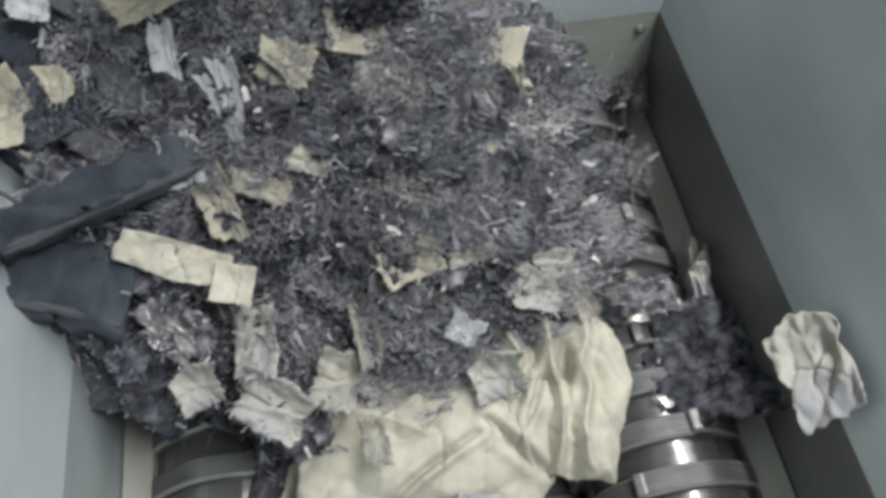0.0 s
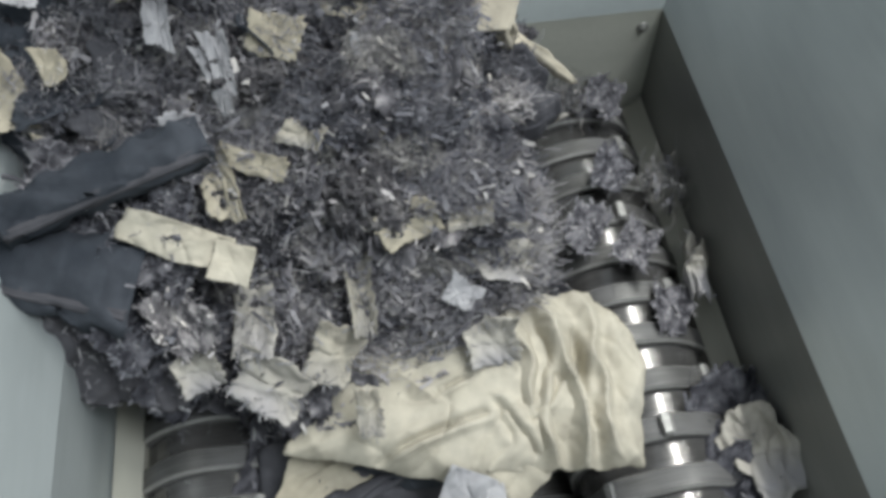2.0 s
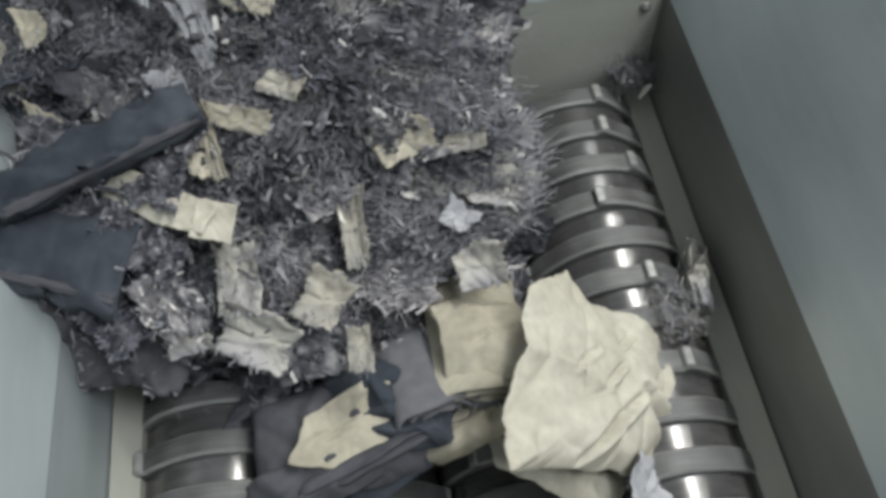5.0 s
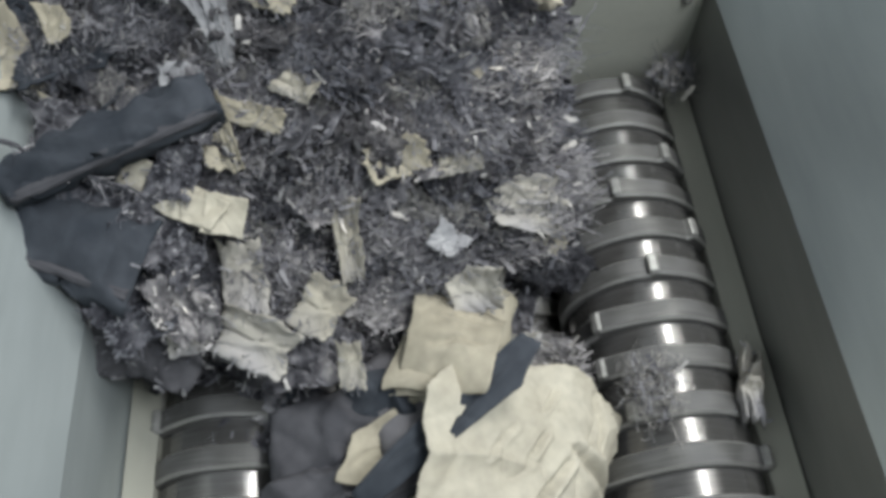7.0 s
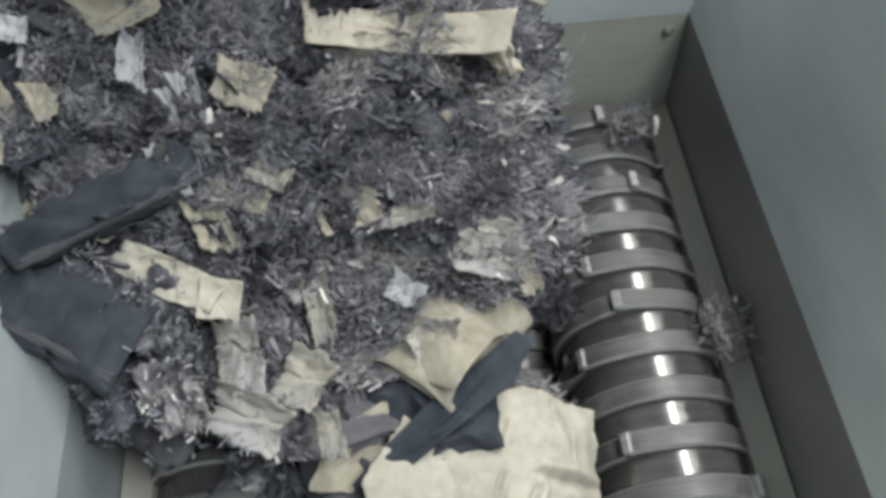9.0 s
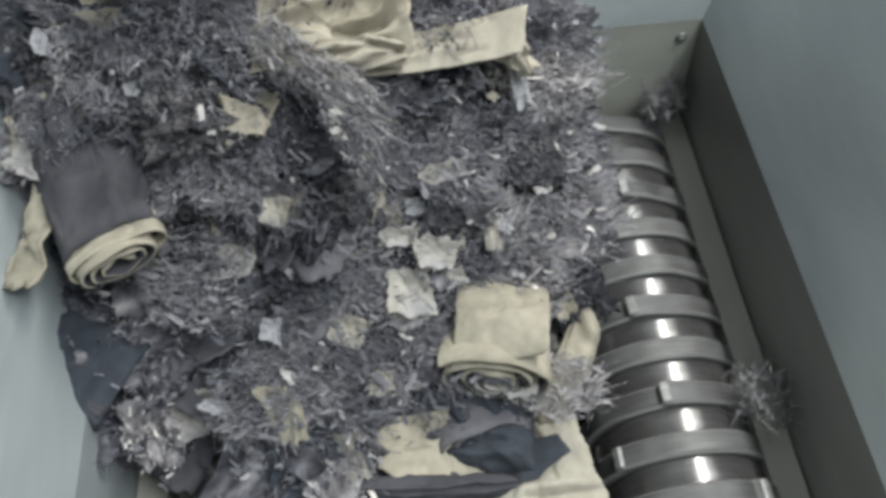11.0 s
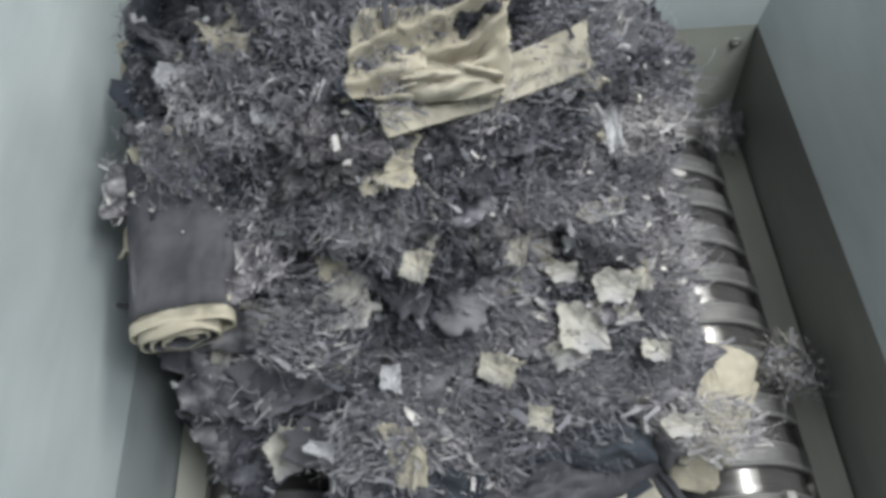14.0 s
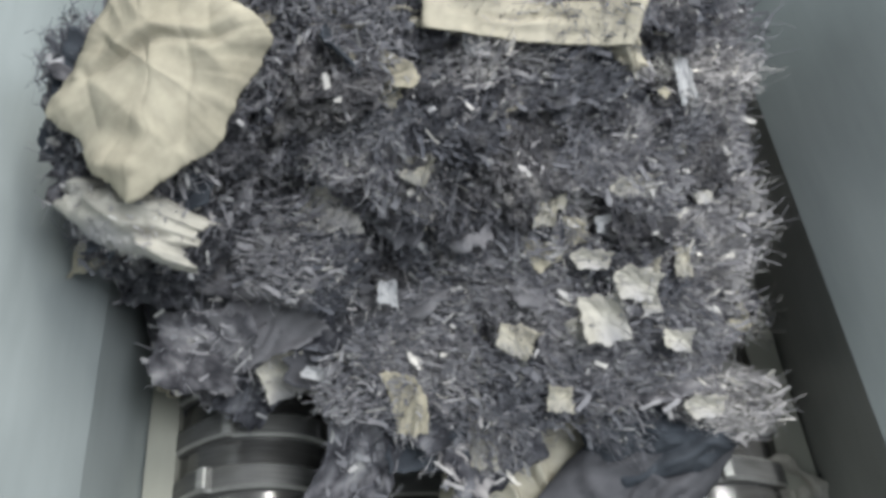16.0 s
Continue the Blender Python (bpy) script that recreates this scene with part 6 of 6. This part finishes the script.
FRINGE = [shred_mat_mesh(460 + k, 340, 420, 0.75, (YARN, SOILED, THREAD), 0.06) for k in range(3)]
ob = tagged(new("frayed_cream_cloth"), "frayed cream cloth pulled into long strands over the heap", "torn cloth")
for k, (x, y, w, h, turn) in enumerate(((-0.07, 0.0, 1.2, 0.55, 0.0), (0.03, 0.02, 1.2, 0.5, 0.12), (0.09, -0.015, 1.1, 0.45, -0.10))):
    sub = new("strand", FRINGE[k])
    sub.parent, sub.location, sub.rotation_euler, sub.scale = ob, (x, y, 0.01 * k), (0.1 * k, 0, turn), (w, h, 1.2)
    tagged(sub, kind="stuff")
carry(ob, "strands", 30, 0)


def thread_mesh(seed, count, spread, longest=0.18):
    """Long loose threads draped over the heap."""
    rng = random.Random(seed)
    verts, faces, slots = [], [], []
    main = rng.uniform(0, math.pi)
    for s in range(count):
        a = main + rng.gauss(0, 0.7)
        p = Vector((rng.gauss(0, spread), rng.gauss(0, spread), rng.uniform(-0.02, 0.03)))
        length, w, segs = rng.uniform(0.3, 1.0) * longest, rng.uniform(0.0002, 0.0005), 10
        base = len(verts)
        for k in range(segs + 1):
            side = Vector((-math.sin(a), math.cos(a), 0.3)) * w
            verts.append(tuple(p - side))
            verts.append(tuple(p + side))
            a += rng.gauss(0, 0.28)
            p = p + Vector((math.cos(a), math.sin(a), rng.gauss(0, 0.25))) * (length / segs)
        for k in range(segs):
            b = base + 2 * k
            faces.append((b, b + 1, b + 3, b + 2))
            slots.append(0)
    return raw_mesh("loose_threads", verts, faces, (THREAD,), slots)


THREADS = [thread_mesh(k, 70, 0.06) for k in (1, 2, 3)]
rng = random.Random(8)
for k in range(8):
    x, y = rng.uniform(-0.42, 0.0), rng.uniform(-0.42, -0.15)
    ob = tagged(new("loose_threads", THREADS[k % 3]), "tangle of long loose grey threads over the heap", "threads", "tangles of thread", "stuff")
    ride(ob, HOME, x, y, heap_height(x, y) + 0.03, 30, 0, rng.uniform(0, 360))

# lint caught on the cutters
LINT = [shred_mat_mesh(9, 170, 260, 1.6, (YARN, SHRED, THREAD), 0.045), shred_mat_mesh(10, 170, 260, 1.6, (SHRED, YARN, YARN), 0.05)]
for k, key in enumerate(("lint_a", "lint_b")):
    ob = tagged(new("lint_tuft", LINT[k]), "loose tuft of grey lint caught on the cutters", "lint", "lint tufts", "stuff")
    ob.scale = (1.0, 1.3, 1.7)
    carry(ob, key)

# torn scraps lying on the heap
SCRAP_MESHES = {}
NAMES = {GRUBBY.name: ("cream_scrap", "small torn grubby scrap of cream cotton on the heap"), CREAM.name: ("cream_scrap", "small torn scrap of cream cotton on the heap"), BEIGE.name: ("beige_scrap", "small torn scrap of beige twill on the heap"),
         SOILED.name: ("soiled_scrap", "frayed soiled cream scrap among the shreds"), PALE.name: ("pale_scrap", "frayed pale grey lining scrap among the shreds"),
         DENIM.name: ("denim_scrap", "torn blue-grey denim scrap half buried in shreds"), SLATE.name: ("denim_scrap", "torn dark slate denim scrap half buried in shreds"),
         CHARCOAL.name: ("denim_scrap", "torn charcoal denim scrap standing in for a shaded hole in the shreds"), RAG.name: ("denim_rag", "crumpled frayed grey denim rag matted into the heap"), MAUVE.name: ("denim_scrap", "torn faded mauve denim scrap half buried in shreds")}


def fray_mesh(seed):
    """Loose fibres round the edge of a scrap."""
    rng = random.Random(seed)
    verts, faces, slots = [], [], []
    for _ in range(46):
        a = rng.uniform(0, 2 * math.pi)
        edge = 0.038 / max(abs(math.cos(a)), abs(math.sin(a)))
        p = Vector((math.cos(a), math.sin(a), 0)) * edge * rng.uniform(0.6, 1.02) + Vector((0, 0, rng.uniform(-0.008, 0.004)))
        way = Vector((math.cos(a) + rng.gauss(0, .7), math.sin(a) + rng.gauss(0, .7), rng.gauss(0, 0.3)))
        ribbon(verts, faces, slots, 0, p, way, Vector((0, 0, 1)), rng.uniform(0.008, 0.024), rng.uniform(0.0005, 0.003), rng.uniform(-2.5, 2.5), 4, rng, 0.8)
    return raw_mesh("fray", verts, faces, (SHRED,), slots)


FRAYS = [fray_mesh(k) for k in (1, 2, 3)]


def scrap(mat, w, h, variant):
    key = (mat.name, variant)
    if key not in SCRAP_MESHES:
        seed = 80 + variant * 7 + len(mat.name)
        shape = random.Random(seed)
        SCRAP_MESHES[key] = piece_mesh("scrap", ragged_outline(shape, 0.095), mat, mat, seed, 10, 96, 0.15, 0.0025, shape.uniform(0.3, 0.9), shape.uniform(0.08, 0.16), lint=90 if mat is RAG else 0)
    name, label = NAMES[mat.name]
    ob = tagged(new(name, SCRAP_MESHES[key]), label, "cloth scrap", "torn scraps on the heap")
    ob.scale = (w / 0.08, h / 0.08, (w + h) / 0.16)
    if mat is RAG:
        tagged(ob, kind="stuff")
    elif mat not in (DENIM, SLATE, CHARCOAL) or max(w, h) < 0.10:
        sub = new("fray", FRAYS[variant % 3])
        sub.parent = ob
        tagged(sub, "frayed threads along the torn edge", kind="stuff")
    return ob


rng = random.Random(5)
for index, x, y, z, w, h, spin, mat in SCRAPS:
    if index > 13 and mat in (CREAM, BEIGE, SOILED, PALE):
        w, h = 0.78 * w, 0.78 * h
    mat = GRUBBY if mat is CREAM else mat
    ride(scrap(mat, w, h, rng.randrange(6)), index, x, y, z + (0.036 if mat in (GRUBBY, BEIGE, SOILED, PALE) else -0.02) + (0.006 if index > 13 else 0.0), 26 + rng.uniform(-12, 12), rng.uniform(-14, 14), spin, 0.13)
RAG_MESHES = [piece_mesh("rag", ragged_outline(random.Random(300 + k), 0.115), RAG, RAG, 140 + k * 3, 10, 70, 0.20, 0.003, 0.5, 0.18, lint=160) for k in range(9)]
placed = []
tries = 0
while len(placed) < 260 and tries < 9000:
    tries += 1
    x, y = rng.uniform(-0.66, 0.22), rng.uniform(-0.60, -0.14)
    if y < -0.60 + (0.35 if x < -0.2 else 0.75) * (x + 0.20) ** 2 or x > 0.23 - 0.10 * smooth((y + 0.3) / 0.25) or any((x - a) ** 2 + (y - b) ** 2 < 0.035 ** 2 for a, b in placed):
        continue
    if (x + 0.58) ** 2 + (y + 0.42) ** 2 < 0.010 or in_pocket(x, y, 0.016):
        continue
    placed.append((x, y))
    dark = rng.random()
    w = 0.045 + 0.10 * rng.random() ** 1.6
    # Darkest scraps double as shaded holes; their dark colour stands in for shade.
    if dark < 0.22:
        ob = scrap(rng.choice((DENIM, SLATE, CHARCOAL, CHARCOAL)), w, w * rng.uniform(0.5, 1.1), rng.randrange(6))
    else:
        ob = tagged(new("denim_rag", RAG_MESHES[rng.randrange(9)]), "crumpled frayed grey denim rag matted into the heap", "cloth scrap", "grey rags in the heap", "stuff")
        ob.scale = (w / 0.1, w * rng.uniform(0.5, 1.1) / 0.1, w / 0.1 * rng.uniform(0.8, 1.6))
    ride(ob, HOME, x, y, heap_height(x, y) + rng.uniform(0.0, 0.05), 28 + rng.uniform(-35, 35), rng.uniform(-40, 40), rng.uniform(0, 360))

# torn ends hanging at the front of the heap
for k in range(16):
    x = -0.56 + 0.045 * k
    y = -0.625 + (0.35 if x < -0.2 else 0.75) * (x + 0.20) ** 2 + rng.uniform(-0.02, 0.03)
    w = rng.uniform(0.06, 0.12)
    ob = tagged(new("denim_rag", RAG_MESHES[rng.randrange(9)]), "crumpled frayed grey denim rag hanging off the heap", "cloth scrap", "grey rags in the heap", "stuff")
    ob.scale = (w / 0.1, w * rng.uniform(0.8, 1.2) / 0.1, w / 0.1)
    ride(ob, HOME, x, y, heap_height(x, y) - 0.02, 50 + rng.uniform(-15, 15), rng.uniform(-20, 20), rng.uniform(-30, 30))

# rags matted over the ends of the trouser legs
for key, tilt, lean, local in (("leg_a", 24, 8, ((0.21, 0.03, 0.03), (0.23, -0.04, 0.02), (0.15, 0.07, 0.035), (0.05, 0.075, 0.03), (0.17, -0.075, 0.0))),
                               ("leg_u", 30, 6, ((0.19, 0.0, 0.03), (0.14, 0.05, 0.03), (0.12, -0.05, 0.02), (0.0, 0.06, 0.02))),
                               ("leg_b", 10, -8, ((-0.12, 0.04, 0.04), (-0.18, 0.0, 0.045), (-0.03, 0.075, 0.02), (0.06, 0.085, 0.01), (-0.10, -0.06, 0.02)))):
    for dx, dy, dz in local:
        w = rng.uniform(0.07, 0.11)
        ob = tagged(new("denim_rag", RAG_MESHES[rng.randrange(9)]), "crumpled frayed grey denim rag matted over a trouser leg", "cloth scrap", "grey rags in the heap", "stuff")
        ob.scale = (w / 0.1, w * rng.uniform(0.7, 1.1) / 0.1, w / 0.1)
        turn = rng.uniform(0, 360)
        MOVES.append((ob, [(t, pose(x, max(FRONT + 0.12, min(y, -0.04)), z, tilt, lean) @ pose(0, 0, 0, 0, 0, spin) @ pose(dx, dy, dz, 0, 0, turn)) for t, x, y, z, spin in TRACK[key]]))

# small pale flecks among the shreds
for k in range(70):
    x, y = rng.uniform(-0.62, 0.18), rng.uniform(-0.58, -0.14)
    if y < -0.57 + (0.35 if x < -0.2 else 0.75) * (x + 0.20) ** 2:
        continue
    w = 0.012 + 0.026 * rng.random() ** 2
    ob = scrap(rng.choice((SOILED, SOILED, PALE, BEIGE)), w, w * rng.uniform(0.5, 1.3), rng.randrange(6))
    ride(ob, HOME, x, y, heap_height(x, y) + rng.uniform(0.035, 0.06), 28 + rng.uniform(-25, 25), rng.uniform(-25, 25), rng.uniform(0, 360))

# paler fluffed denim on top of the heap
for k in range(54):
    x, y = rng.uniform(-0.56, 0.16), rng.uniform(-0.54, -0.16)
    w = rng.uniform(0.3, 0.7)
    ob = tagged(new("fibre_mat", PALE_MATS[k % 3]), "light grey fluffed denim fibre on the heap", "textile shreds", "pale fibre clumps", "stuff")
    ob.scale = (w, w * 0.7, w)
    ride(ob, HOME, x, y, heap_height(x, y) + rng.uniform(0.04, 0.075), 26 + rng.uniform(-15, 15), rng.uniform(-15, 15), rng.uniform(0, 360), 0.10)

# rags dragged over the cutters until they are swallowed
for k, key in enumerate(("pull_a", "pull_b", "pull_c", "pull_d", "pull_e")):
    ob = tagged(new("denim_rag", RAG_MESHES[(2 * k + 1) % 9]), "frayed grey denim rag dragged over the cutters", "cloth scrap", "grey rags in the heap", "stuff")
    ob.scale = (1.05, 0.75, 0.7)
    carry(ob, key, 0, 10)



def motions():
    turn_times = [i * 0.4 for i in range(41)]
    for n, (sh, sx, z) in enumerate(SHAFTS):
        way = -1 if sx > 0 else 1
        speed = 125.0 if n < 2 else 95.0
        walk(sh, [(t, pose(sx, 0, z, 0, way * (speed * t + 20 * n), 0)) for t in turn_times])
    for ob, rows in MOVES:
        walk(ob, rows)


motions()
